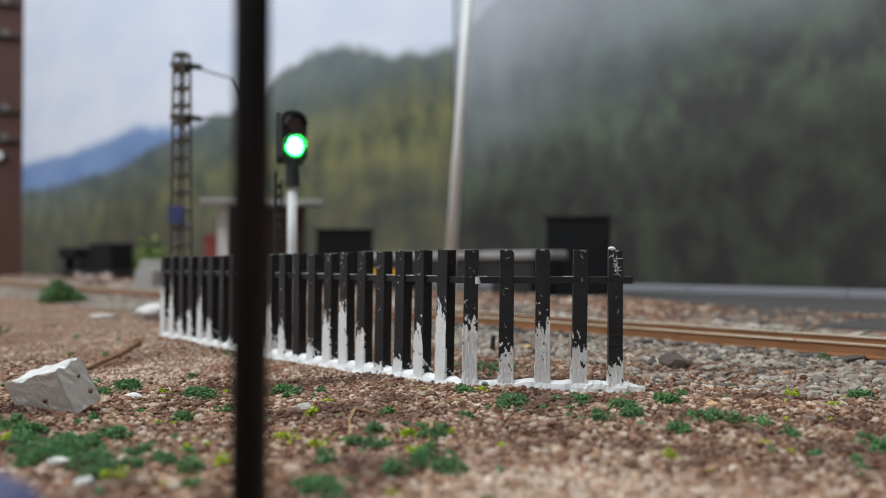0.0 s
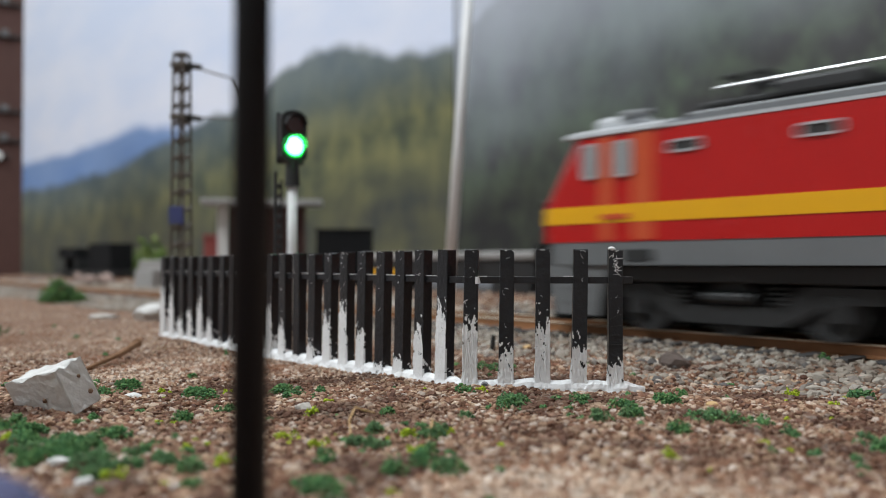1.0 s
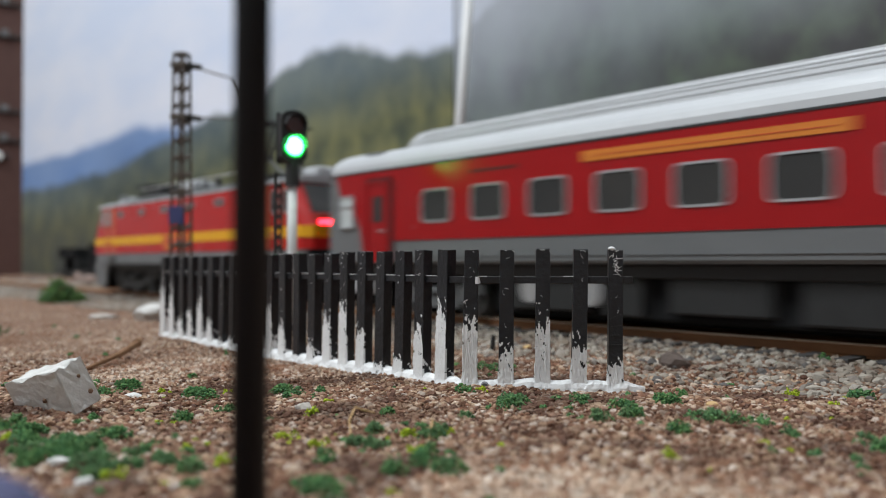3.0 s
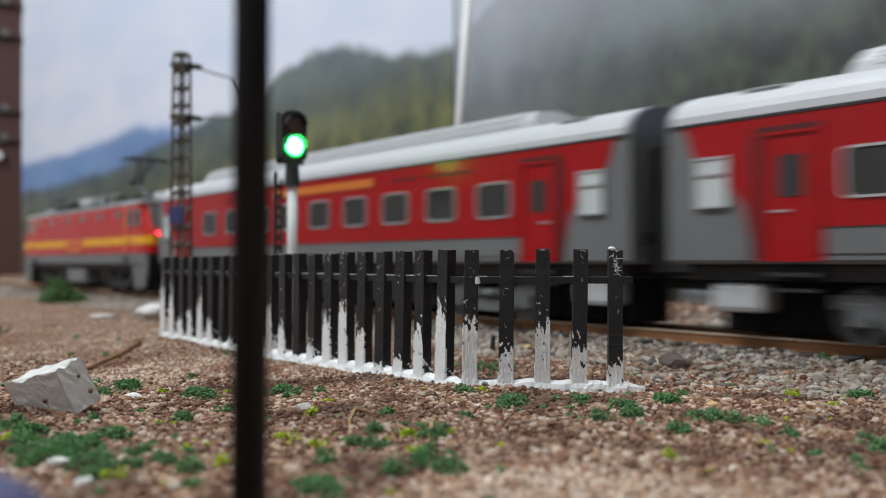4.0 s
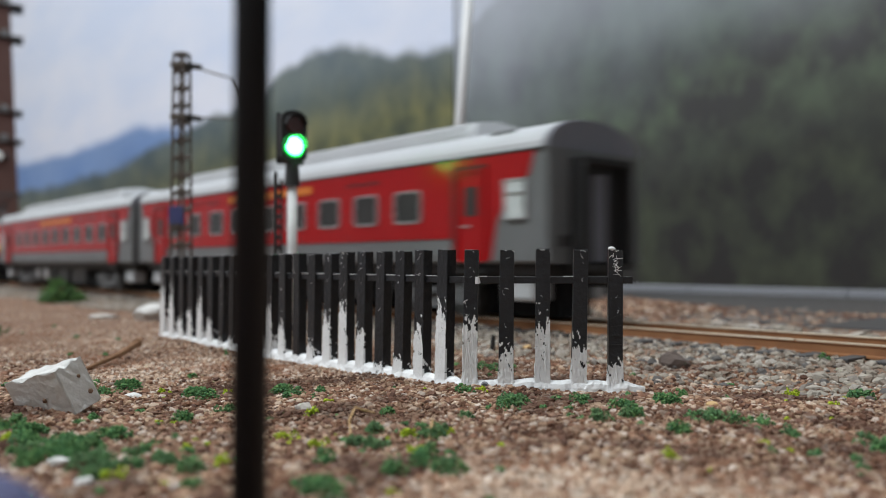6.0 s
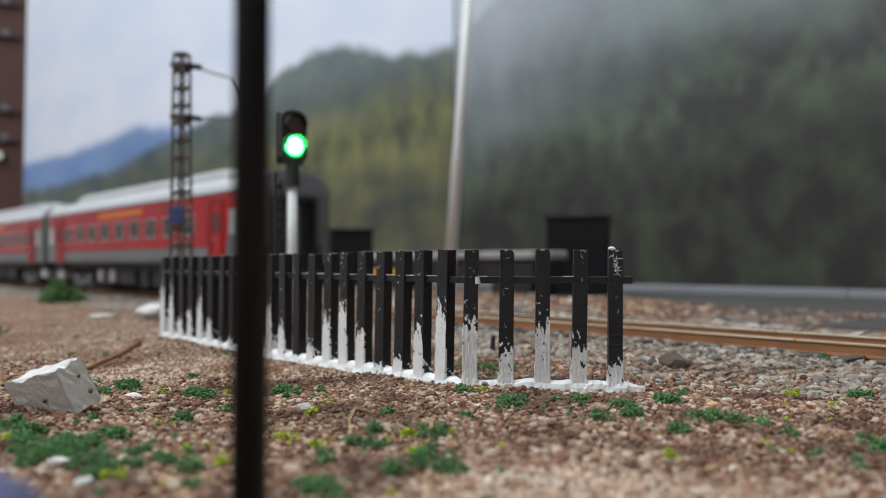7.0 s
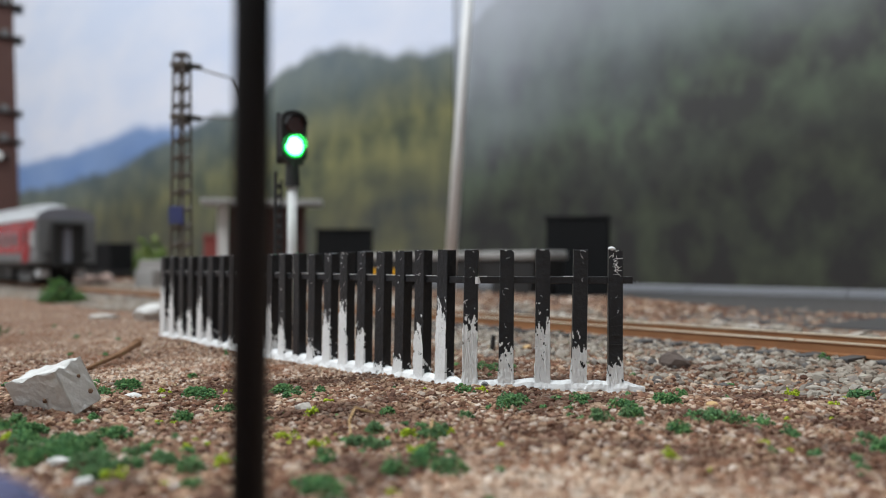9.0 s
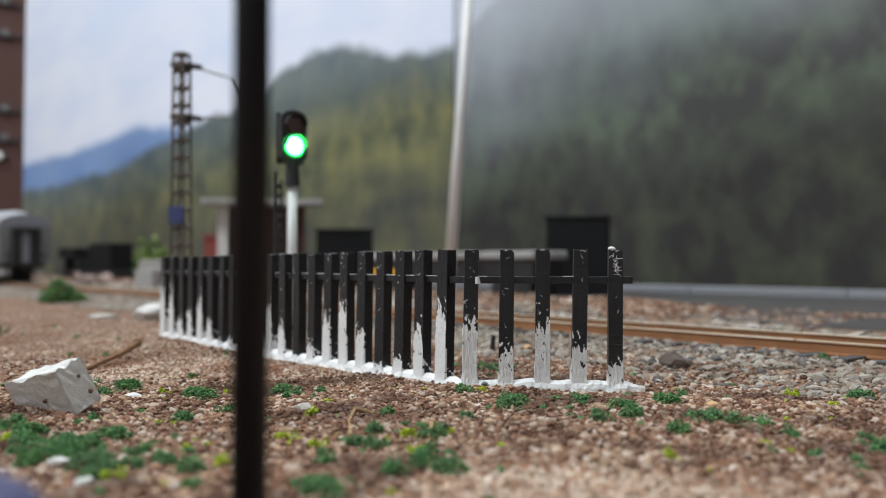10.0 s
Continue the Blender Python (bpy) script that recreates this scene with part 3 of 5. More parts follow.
def fence_panel(start, end, coats, seed, last):
    """Pickets from start to end (x, y); coats: how far up the front, left and right face of each is painted."""
    a, b = Vector((*start, 0)), Vector((*end, 0))
    d = b - a
    n = len(coats)
    step = d.length / (n - 1)
    f = tagged(empty("picket_fence", a.x, a.y, 0.0001, math.degrees(math.atan2(d.y, d.x))), "low black plastic picket fence with white paint on its foot", "fence")
    rng = random.Random(seed)
    for i, (front, left, right) in enumerate(coats):
        h = (0.02195 if last else 0.0220 - 0.0007 * i / n) + rng.uniform(-0.0001, 0.0001)
        w, t = (0.00225, 0.0016) if last else (0.0025, 0.0019)
        o = part("picket", picket_mesh(w, t, h, seed + i), FENCE, f)
        o.matrix_basis = pose(i * step, 0, 0, rng.uniform(-0.4, 0.4), -0.8 + rng.uniform(-0.5, 0.5), rng.uniform(-1.5, 1.5))
        if front > 0.02:
            part("paint_coat", paint_coat(w, t, h, front, left, right, seed * 3 + i), PAINT, o, "thick ragged white brushed paint")
        for j in range(rng.randint(2, 4)):
            # worn white edges and nicks round the top
            x = rng.uniform(-0.5, 0.3) * w
            bm = rod(bmesh.new(), (x, t / 2 - 0.00003, h - rng.uniform(0, 0.0004)), (x + w * rng.uniform(0.05, 0.2), t / 2 - 0.00002, h - rng.uniform(0, 0.0003)), 0.00006, 0.00003, 5)
            part("paint_fleck", bm, PAINT, o, "white fleck on the worn top edge")
        for j in range(rng.randint(3, 5) if last or i < 7 else rng.randint(0, 2)):
            bm = smear(bmesh.new(), rng.uniform(0.0004, 0.0011), 0.000038, rng)
            q = part("paint_smear", bm, PAINT, o, "dried white paint smear")
            q.matrix_basis = Matrix.Translation((rng.uniform(-0.0004, 0.0004), t / 2 + 0.00002, rng.uniform(0.42, 0.97) * h))
    if last:
        # moulded marks and a daub on the end picket
        o = [c for c in f.children if c.name.startswith("picket")][0]
        for z, lean in ((0.0143, 4), (0.0128, -22), (0.0114, 22), (0.0099, 6), (0.0085, 3), (0.0070, 3)):
            e = part("moulded_mark", boxed(-0.0009, 0.0009, 0, 0.00014, -0.00008, 0.00008), FENCE, o)
            e.matrix_basis = pose(0.0, 0.0008, z, 0, lean, 0)
        bm = bmesh.new()
        for j in range(15):
            one = smear(bmesh.new(), rng.uniform(0.0006, 0.0015), 0.000075, rng)
            x, z = rng.uniform(-0.0005, 0.0006), rng.uniform(-0.0022, 0.0010)
            for v in one.verts:
                v.co = Vector((min(max(v.co.x + x, -0.00108), 0.00108), v.co.y, min(v.co.z + z, 0.00125)))
            me = bpy.data.meshes.new("stroke")
            one.to_mesh(me)
            one.free()
            bm.from_mesh(me)
            bpy.data.meshes.remove(me)
        e = part("paint_daub", bm, PAINT, o, "daub of white paint at the top")
        e.matrix_basis = Matrix.Translation((0, 0.00081, 0.0206))
        bm = bmesh.new()
        bmesh.ops.create_icosphere(bm, subdivisions=2, radius=1.0)
        for v in bm.verts:
            v.co = Vector((v.co.x * 0.0006, v.co.y * 0.0006, v.co.z * 0.00035)) * (1 + 0.25 * noise.noise(v.co * 2.3))
        part("paint_lump", bm, PAINT, o, smooth=True).matrix_basis = pose(0.0006, 0.0003, 0.0221)
    part("rail", boxed(-0.0028 if last else -step - 0.0006, d.length + (0.0008 if last else 0.001), -0.0005, 0.00045, 0.0166, 0.0177, 0.0001), FENCE, f)
    # thin white streaks along the top of the rail, with gaps
    x = 0.0
    while x < d.length:
        k = rng.uniform(0.0012, 0.004)
        if rng.random() < (0.5 if last else 0.8):
            part("paint_streak", boxed(x, x + k, -0.0002, 0.00050, 0.01768, 0.01778, 0.00003), PAINT, f, "thin white streak on the rail")
        x += k + 0.0006
    if last:
        part("paint_blob", rod(bmesh.new(), (d.length - 0.0012, 0.0004, 0.0166), (d.length - 0.0011, 0.0005, 0.0177), 0.0006, 0.0004, 9), PAINT, f, "white blob on the rail joint")
        part("stud", rod(bmesh.new(), (d.length - 0.0024, 0.0011, 0.0006), (d.length - 0.0024, 0.0021, 0.0006), 0.00062, 0.0005, 12), BOGIE, f, "round grey stud in the base strip")
    # painted strip along the ground, lumpy and brushed along its length
    bm = bmesh.new()
    m, prev = int(d.length / 0.00035), None
    x0, x1 = (-0.0047 if last else -step), d.length + 0.0016
    for i in range(m + 1):
        x = x0 + (x1 - x0) * i / m
        lump_up = noise.noise((x * 260, seed, 0.2)) * 0.0004 + noise.noise((x * 900, seed, 1.2)) * 0.00012
        hgt = 0.0014 + lump_up
        wf = 0.0015 + 0.0005 * noise.noise((x * 330, seed, 5.0)) + 0.0002 * noise.noise((x * 1200, seed, 6.0))
        k = min(1.0, 0.3 + 0.7 * min(i, m - i) / 8)
        ring = [bm.verts.new((x, -wf * k * math.cos(math.pi * q / 8) + 0.00018 * noise.noise((x * 1100, q * 1.7, seed)), -0.0009 + (hgt * k + 0.0009) * math.sin(math.pi * q / 8) ** 0.7 + 0.00013 * noise.noise((x * 1700 + q * 0.9, q * 2.9, seed)))) for q in range(9)]
        if prev:
            for q in range(8):
                bm.faces.new((prev[q], prev[q + 1], ring[q + 1], ring[q]))
        else:
            bm.faces.new(ring)
        prev = ring
    bm.faces.new(prev[::-1])
    bmesh.ops.recalc_face_normals(bm, faces=bm.faces[:])
    part("base_strip", bm, PAINT, f, "base strip thickly painted white")
    return f


fence_panel((-0.0807, 0.1055), (-0.0965, 0.0890), ((0.19, 0.12, 0.10), (0.33, 0.20, 0.24), (0.47, 0.05, 0.32), (0.29, 0.10, 0.22), (0.50, 0.30, 0.05)), 11, True)
fence_panel((-0.1025, 0.0889), (-0.2148, 0.0879), ((0.56, 0.2, 0.06), (0.40, 0.1, 0.06), (0.15, 0.1, 0.08), (0.10, 0.1, 0.08), (0.34, 0.3, 0.05), (0.54, 0.3, 0.06), (0.42, 0.3, 0.06), (0.18, 0.1, 0.05), (0.06, 0.05, 0.05),
            (0.30, 0.2, 0.1), (0.48, 0.3, 0.2), (0.62, 0.4, 0.2), (0.40, 0.3, 0.1), (0.12, 0.1, 0.05), (0.08, 0.1, 0.05), (0.25, 0.2, 0.1), (0.52, 0.3, 0.15), (0.36, 0.3, 0.1), (0.26, 0.2, 0.1), (0.55, 0.3, 0.2), (0.62, 0.5, 0.3)), 40, False)


# ---- the dark post close to the camera ----
def near_post():
    x, y = 0.050 * -math.sin(HEAD + radians(13.2)) / math.cos(radians(13.2)), 0.050 * math.cos(HEAD + radians(13.2)) / math.cos(radians(13.2))
    p = tagged(empty("lamp_post", x, y, -0.0005, 20), "plain slim black post standing in the soil", "post")
    bm = rod(bmesh.new(), (0, 0, 0), (0.0003, 0, 0.085), 0.00112, 0.00106, 16)
    part("shaft", bm, POST, p, smooth=True)
    part("foot", rod(bmesh.new(), (0, 0, 0), (0, 0, 0.0012), 0.0022, 0.0016, 16), POST, p)


near_post()


# ---- colour light signal ----
def signal():
    s = tagged(empty("railway_signal", -0.2116, 0.1244, 0.0005, 0), "black colour-light railway signal showing green on a white post", "signal")
    face = radians(49.16 + 10.26)
    s.rotation_euler[2] = face + radians(22)       # its front (-y) turned a little off the camera
    part("post", rod(bmesh.new(), (0, 0, 0), (0, 0, 0.0425), 0.0015, 0.0014, 16), WHITE, s, "white enamelled post", smooth=True)
    part("base", boxed(-0.003, 0.003, -0.003, 0.003, 0, 0.0015, 0.0003), DARK, s)
    bm = rod(bmesh.new(), (0, 0, 0.0418), (0, 0, 0.0495), 0.0023, 0.0018, 16)
    part("bracket", bm, DARK, s)
    # back plate and lamp housing, a rounded upright shape
    bm = bmesh.new()
    pts = [(0.0040 * math.cos(a) * 1.0, 0.0562 + (0.0052 if math.sin(a) > 0 else -0.0052) + 0.0026 * math.sin(a)) for a in [math.tau * i / 24 for i in range(24)]]
    fr = [bm.verts.new((x, -0.0016, z)) for x, z in pts]
    bk = [bm.verts.new((x, 0.0016, z)) for x, z in pts]
    bm.faces.new(fr)
    bm.faces.new(bk[::-1])
    for i in range(24):
        bm.faces.new((fr[i], bk[i], bk[(i + 1) % 24], fr[(i + 1) % 24]))
    bmesh.ops.recalc_face_normals(bm, faces=bm.faces[:])
    head = part("signal_head", bm, DARK, s)
    part("back_plate", boxed(-0.0043, 0.0043, 0.0016, 0.0021, 0.0485, 0.0635, 0.0002), DARK, s)
    for z, mat, lab in ((0.0536, GREEN_LIT, "green lens, lit"), (0.0596, LENS_OFF, "red lens, unlit")):
        bm = rod(bmesh.new(), (0, -0.0016, z), (0, -0.0023, z), 0.0027, 0.0024, 20)
        part("lens", bm, mat, head, lab)
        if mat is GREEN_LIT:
            # the halo round the lit lens, built as a faintly glowing ring
            part("lens_rim", rod(bmesh.new(), (0, -0.0016, z), (0, -0.00185, z), 0.0034, 0.0033, 20), GREEN_HALO, head, "glowing ring that imitates the green light's halo")
        bm = bmesh.new()
        for i in range(12):
            a0, a1 = math.pi * i / 12, math.pi * (i + 1) / 12
            q = [(0.0030 * math.cos(a), y, z + 0.0030 * math.sin(a)) for a in (a0, a1) for y in (-0.0014, -0.0042)]
            r = [(0.0032 * math.cos(a), y, z + 0.0032 * math.sin(a)) for a in (a0, a1) for y in (-0.0014, -0.0042)]
            v = [bm.verts.new(c) for c in q + r]
            for k in ((0, 1, 3, 2), (4, 6, 7, 5), (1, 5, 7, 3)):
                bm.faces.new([v[j] for j in k])
        part("lamp_hood", bm, DARK, head)
    # ladder
    lad = part("ladder", rod(rod(bmesh.new(), (-0.0044, 0.002, 0.001), (-0.0044, 0.002, 0.046), 0.0006, None, 6), (-0.0022, 0.003, 0.001), (-0.0022, 0.003, 0.044), 0.0004, None, 6), DARK, s, "thin dark ladder")
    for i in range(14):
        z = 0.003 + i * 0.003
        part("rung", rod(bmesh.new(), (-0.0044, 0.002, z), (-0.0022, 0.003, z), 0.0007, None, 6), DARK, lad)


signal()


# ---- overhead line mast ----
def mast():
    h, w = 0.0960, 0.0028
    m = tagged(empty("catenary_mast", -0.2917, 0.125, 0, 35), "brown lattice overhead-line mast with bracket arms", "mast")
    for sx in (-1, 1):
        for sy in (-1, 1):
            part("leg", rod(bmesh.new(), (sx * w, sy * w, 0), (sx * w * 0.72, sy * w * 0.72, h), 0.00055, None, 6), MAST, m)
    n = 15
    for i in range(n):
        z0, z1 = h * i / n, h * (i + 1) / n
        k = 1 - 0.28 * i / n
        bm = bmesh.new()
        for sy in (-1, 1):
            rod(bm, (-w * k, sy * w * k, z0), (w * k, sy * w * k, z0 + 0.3 * (z1 - z0)), 0.00075, None, 5)
        for sx in (-1, 1):
            rod(bm, (sx * w * k, -w * k, z0), (sx * w * k, w * k, z0 + 0.3 * (z1 - z0)), 0.00075, None, 5)
        part("lattice_brace", bm, MAST, m)
    part("cap", boxed(-0.0024, 0.0024, -0.0024, 0.0024, h, h + 0.0012, 0.0003), MAST, m)
    part("number_plate", boxed(-0.0030, 0.0030, -0.0036, -0.0030, 0.034, 0.0405, 0.0002), BLUE, m, "small blue enamel plate")
    arms = part("bracket_arm", rod(bmesh.new(), (0.002, 0, h - 0.0035), (0.019, 0.004, h - 0.0085), 0.0003, None, 8), MAST, m)
    bm = rod(bmesh.new(), (0.019, 0.004, h - 0.0085), (0.0225, 0.005, h - 0.016), 0.0005, None, 8)
    rod(bm, (0.0225, 0.005, h - 0.016), (0.0232, 0.005, h - 0.024), 0.0005, None, 8)
    part("registration_tube", bm, MAST, m)
    part("bracket_arm", rod(bmesh.new(), (0.002, 0, h - 0.0225), (0.0225, 0.005, h - 0.0235), 0.0003, None, 8), MAST, m)
    for z in (h - 0.0035, h - 0.0225):
        bm = rod(bmesh.new(), (0.0025, 0, z), (0.0075, 0.001, z - 0.0008), 0.0013, 0.0009, 10)
        part("insulator", bm, DARK, m)
        part("clamp", boxed(-0.003, 0.003, -0.003, 0.003, z - 0.001, z + 0.001, 0.0002), MAST, m)


mast()


# ---- things behind the track ----
def white_pole():
    p = tagged(empty("flag_pole", -0.3455, 0.3023, 0), "tall leaning white pole behind the track", "pole")
    part("shaft", rod(bmesh.new(), (0, 0, 0), (0.0112, 0.0105, 0.22), 0.0031, 0.0027, 14), PAINT, p, smooth=True)
    part("foot", rod(bmesh.new(), (0, 0, 0), (0, 0, 0.002), 0.005, 0.004, 14), CONCRETE, p)


def black_box(x, y, turn, w, d, z0, h, label):
    b = tagged(empty("model_hut", x, y, z0, turn), label, "hut")
    part("body", boxed(-w / 2, w / 2, -d / 2, d / 2, 0, h - 0.002, 0.0006), MATT_BLACK, b)
    part("lid", boxed(-w / 2 - 0.0008, w / 2 + 0.0008, -d / 2 - 0.0008, d / 2 + 0.0008, h - 0.002, h, 0.0005), MATT_BLACK, b)


def shelter():
    s = tagged(empty("station_shelter", -0.607, 0.33, 0, 58), "small white flat-roofed platform shelter", "shelter")
    part("roof", boxed(-0.048, 0.048, -0.018, 0.018, 0.0665, 0.0710, 0.0006), CONCRETE, s, "flat pale grey roof slab")
    part("wall", boxed(-0.036, -0.027, -0.005, 0.012, 0, 0.0665, 0.0003), PLASTER, s, "white plastered end wall")
    part("wall", boxed(0.030, 0.034, -0.004, 0.012, 0, 0.0665, 0.0003), BRICKRED, s, "dark brown end wall")
    part("back_wall", boxed(-0.026, 0.030, 0.010, 0.012, 0, 0.0665, 0.0002), BRICKRED, s, "dark brown back wall")
    part("bench", boxed(-0.022, 0.026, 0.0, 0.008, 0.0, 0.018, 0.0005), DARK, s)
    r = tagged(empty("letter_box", -0.665, 0.318, 0, 58), "faded red box on the platform", "box")
    part("body", boxed(-0.011, 0.011, -0.006, 0.006, 0.0, 0.042, 0.001), RED_BOX, r)
    part("lid", boxed(-0.012, 0.012, -0.007, 0.007, 0.042, 0.044, 0.0006), RED_BOX, r)
    p = tagged(part("platform", boxed(-0.80, -0.56, 0.30, 0.365, -0.002, 0.0225, 0.001), CONCRETE), "low pale concrete platform", "platform", kind="structure")


def flat_wagon():
    w = tagged(empty("flat_wagon", -0.3620, 0.33, 0.0012), "parked dark flat wagon with a pale grey deck", "wagon")
    part("deck", boxed(-0.085, 0.068, -0.014, 0.014, 0.0205, 0.0250, 0.0012), CONCRETE, w, "pale grey rounded deck")
    part("frame", boxed(-0.083, 0.066, -0.012, 0.012, 0.0105, 0.0205, 0.0006), DARK, w)
    part("side_plate", boxed(-0.082, -0.046, -0.0128, -0.012, 0.0115, 0.0145, 0.0002), YELLOW, w, "yellow side plate")
    for x in (-0.065, 0.048):
        part("bogie", boxed(x - 0.014, x + 0.014, -0.010, 0.010, 0.003, 0.0105, 0.0008), DARK, w)
        for dx in (-0.009, 0.009):
            for y in (-0.0095, 0.0095):
                part("wheel", rod(bmesh.new(), (x + dx, y - 0.001, 0.0055), (x + dx, y + 0.001, 0.0055), 0.0055, None, 16), DARK, w)


def black_wagon():
    w = tagged(empty("goods_wagon", -0.888, 0.2955, -0.001, 12), "black open goods wagon standing on a siding", "wagon")
    part("body", boxed(-0.006, 0.036, -0.013, 0.013, 0.0125, 0.041, 0.0008), MATT_BLACK, w)
    part("deck", boxed(-0.070, 0.046, -0.014, 0.014, 0.009, 0.0125, 0.0006), DARK, w)
    part("crate", boxed(-0.070, -0.036, -0.011, 0.011, 0.0255, 0.037, 0.0006), MATT_BLACK, w)
    part("stake", boxed(-0.060, -0.056, -0.011, 0.011, 0.0125, 0.0255, 0.0003), DARK, w)
    part("stake", boxed(-0.036, -0.032, -0.011, 0.011, 0.0125, 0.0255, 0.0003), DARK, w)
    for x in (-0.05, 0.026):
        part("bogie", boxed(x - 0.014, x + 0.014, -0.010, 0.010, 0.001, 0.009, 0.0008), DARK, w)


def lump(name, x, y, size, mat, label, category, seed, flat=0.6, sink=0.2, turn=0.0):
    """A chipped stone."""
    rng = random.Random(seed)
    bm = bmesh.new()
    bmesh.ops.create_icosphere(bm, subdivisions=2, radius=1.0)
    cuts = [Vector((rng.uniform(-1, 1), rng.uniform(-1, 1), rng.uniform(-0.6, 1))).normalized() for _ in range(9)]
    for v in bm.verts:
        for c in cuts:
            k = v.co.dot(c)
            if k > 0.62:
                v.co -= c * (k - 0.62)
        v.co *= 1 + 0.05 * rng.uniform(-1, 1)
        v.co = Vector((v.co.x * size[0], v.co.y * size[1], v.co.z * size[2]))
    ob = part(name, bm, mat)
    ob.matrix_basis = pose(x, y, lie(x, y) + size[2] * (0.62 - sink), 0, 0, turn)
    return tagged(ob, label, category)


white_pole()
black_box(-0.3186, 0.382, 35, 0.0365, 0.018, -0.001, 0.0485, "plain matt black hut beside the road")
black_box(-0.533, 0.36, 55, 0.043, 0.018, 0.0, 0.046, "low matt black hut near the platform")
shelter()
flat_wagon()
black_wagon()
tagged(part("concrete_block", boxed(-0.598, -0.566, 0.2215, 0.236, -0.001, 0.0150, 0.0006), CONCRETE), "long pale concrete block beside the track", "block")


def bush(name, x, y, rx, ry, h, n, seed, label, leaf):
    rng = np.random.default_rng(seed)
    b = tagged(empty(name, x, y, lie(x, y)), label, "bush")
    stem = bmesh.new()
    for i in range(5):
        a = rng.uniform(0, 6.28)
        rod(stem, (0, 0, -0.001), (rx * 0.6 * math.cos(a), ry * 0.6 * math.sin(a), h * 0.7), 0.0004, 0.0002, 5)
    part("stem", stem, TWIG, b)
    a, r, k = rng.uniform(0, 6.28, n), rng.uniform(0, 1, n) ** 0.5, rng.uniform(0, 1, n)
    lob = 1 + 0.3 * np.sin(a * 3 + seed) + 0.2 * np.sin(a * 7)
    pts = np.stack([rx * r * lob * np.cos(a), ry * r * lob * np.sin(a), h * k * (1.05 - r ** 2 * 0.75) * (0.8 + 0.3 * np.sin(a * 5))], 1)
    grains("foliage", pts, rng.uniform(0.25, 1.0, n) * h * 0.11, leaf, "", "", 1.0, 0.45, b)


bush("bush", -0.442, 0.126, 0.015, 0.009, 0.012, 700, 4, "low green foliage bush beside the track", BUSHLEAF)
bush("hedge", -0.875, 0.340, 0.022, 0.020, 0.044, 700, 9, "tall bright green hedge bush near the backdrop", HEDGELEAF)
bush("bush", -0.252, 0.052, 0.007, 0.006, 0.004, 300, 14, "small dull green ground bush", BUSHLEAF)


# ---- brick tower ----
def tower():
    """Its local x runs across the view; the shaft sways about its foot."""
    t = tagged(empty("brick_tower", -1.1465, 0.2533, 0, 77), "tall dark red-brown tower with dark collars and a pale bolt", "tower")
    shaft = part("shaft", boxed(-0.030, 0.0265, -0.016, 0.016, 0, 0.375, 0.0008), BRICKRED, t, "swaying red-brown shaft")
    for z in (0.170, 0.2065, 0.300, 0.34):
        part("collar", boxed(-0.032, 0.0262, -0.0185, 0.0185, z, z + 0.0035, 0.0005), DARK, t, "dark band round the tower")
        part("lug", boxed(0.002, 0.010, -0.023, -0.0185, z + 0.0005, z + 0.009, 0.001), BOGIE, t)
    part("bolt", rod(bmesh.new(), (-0.001, -0.0185, 0.152), (-0.001, -0.023, 0.152), 0.0058, 0.005, 16), WHITE, t, "pale round bolt")
    part("strap", boxed(-0.030, 0.012, -0.0190, -0.0172, 0.150, 0.154, 0.0002), DARK, t)
    return shaft


TOWER_SHAFT = tower()


# ---- foreground clutter ----
def plaster_block():
    """A broken piece: its foot sunk in the soil, leaning over to one side."""
    hx, hy, hz = 0.0062, 0.0022, 0.0034
    up = (Vector((0.757, -0.654, 0)) * 0.18 + Vector((-0.654, -0.757, 0)) * 0.36 + Vector((0, 0, 0.90))).normalized()
    wide = Vector((0.654, 0.757, 0)) * 0.83 + Vector((0.757, -0.654, 0)) * 0.52 + Vector((0, 0, 0.16))
    wide = (wide - up * wide.dot(up)).normalized()
    deep = up.cross(wide)
    rng = random.Random(8)
    bm = boxed(-hx, hx, -hy, hy, -hz, hz, 0.0002)
    bmesh.ops.subdivide_edges(bm, edges=bm.edges[:], cuts=5, use_grid_fill=True)
    for v in bm.verts:
        n = noise.noise(v.co * 700)
        v.co += Vector((rng.uniform(-1, 1), rng.uniform(-1, 1), rng.uniform(-1, 1))) * 0.00006
        if v.co.z > hz * 0.9:
            v.co.z -= 0.0008 * abs(n) + 0.0004 * abs(noise.noise(v.co * 1900))
    b = part("plaster_block", bm, PLASTER)
    foot = Vector((-0.1153, 0.0350, -0.0003))
    at = foot - wide * hx + deep * hy + up * hz
    b.matrix_basis = Matrix.Translation(at) @ Matrix((wide, deep, up)).transposed().to_4x4()
    tagged(b, "chipped white plaster block lying tilted on the soil", "block")
    for x, y, z, r in ((0.0012, -hy, -0.0005, 0.0004), (hx, 0.0006, 0.0010, 0.0003), (hx, 0.0012, -0.0016, 0.0004)):
        bm = bmesh.new()
        bmesh.ops.create_icosphere(bm, subdivisions=1, radius=r)
        part("soil_crumb", bm, SOIL, b).matrix_basis = pose(x, y, z)


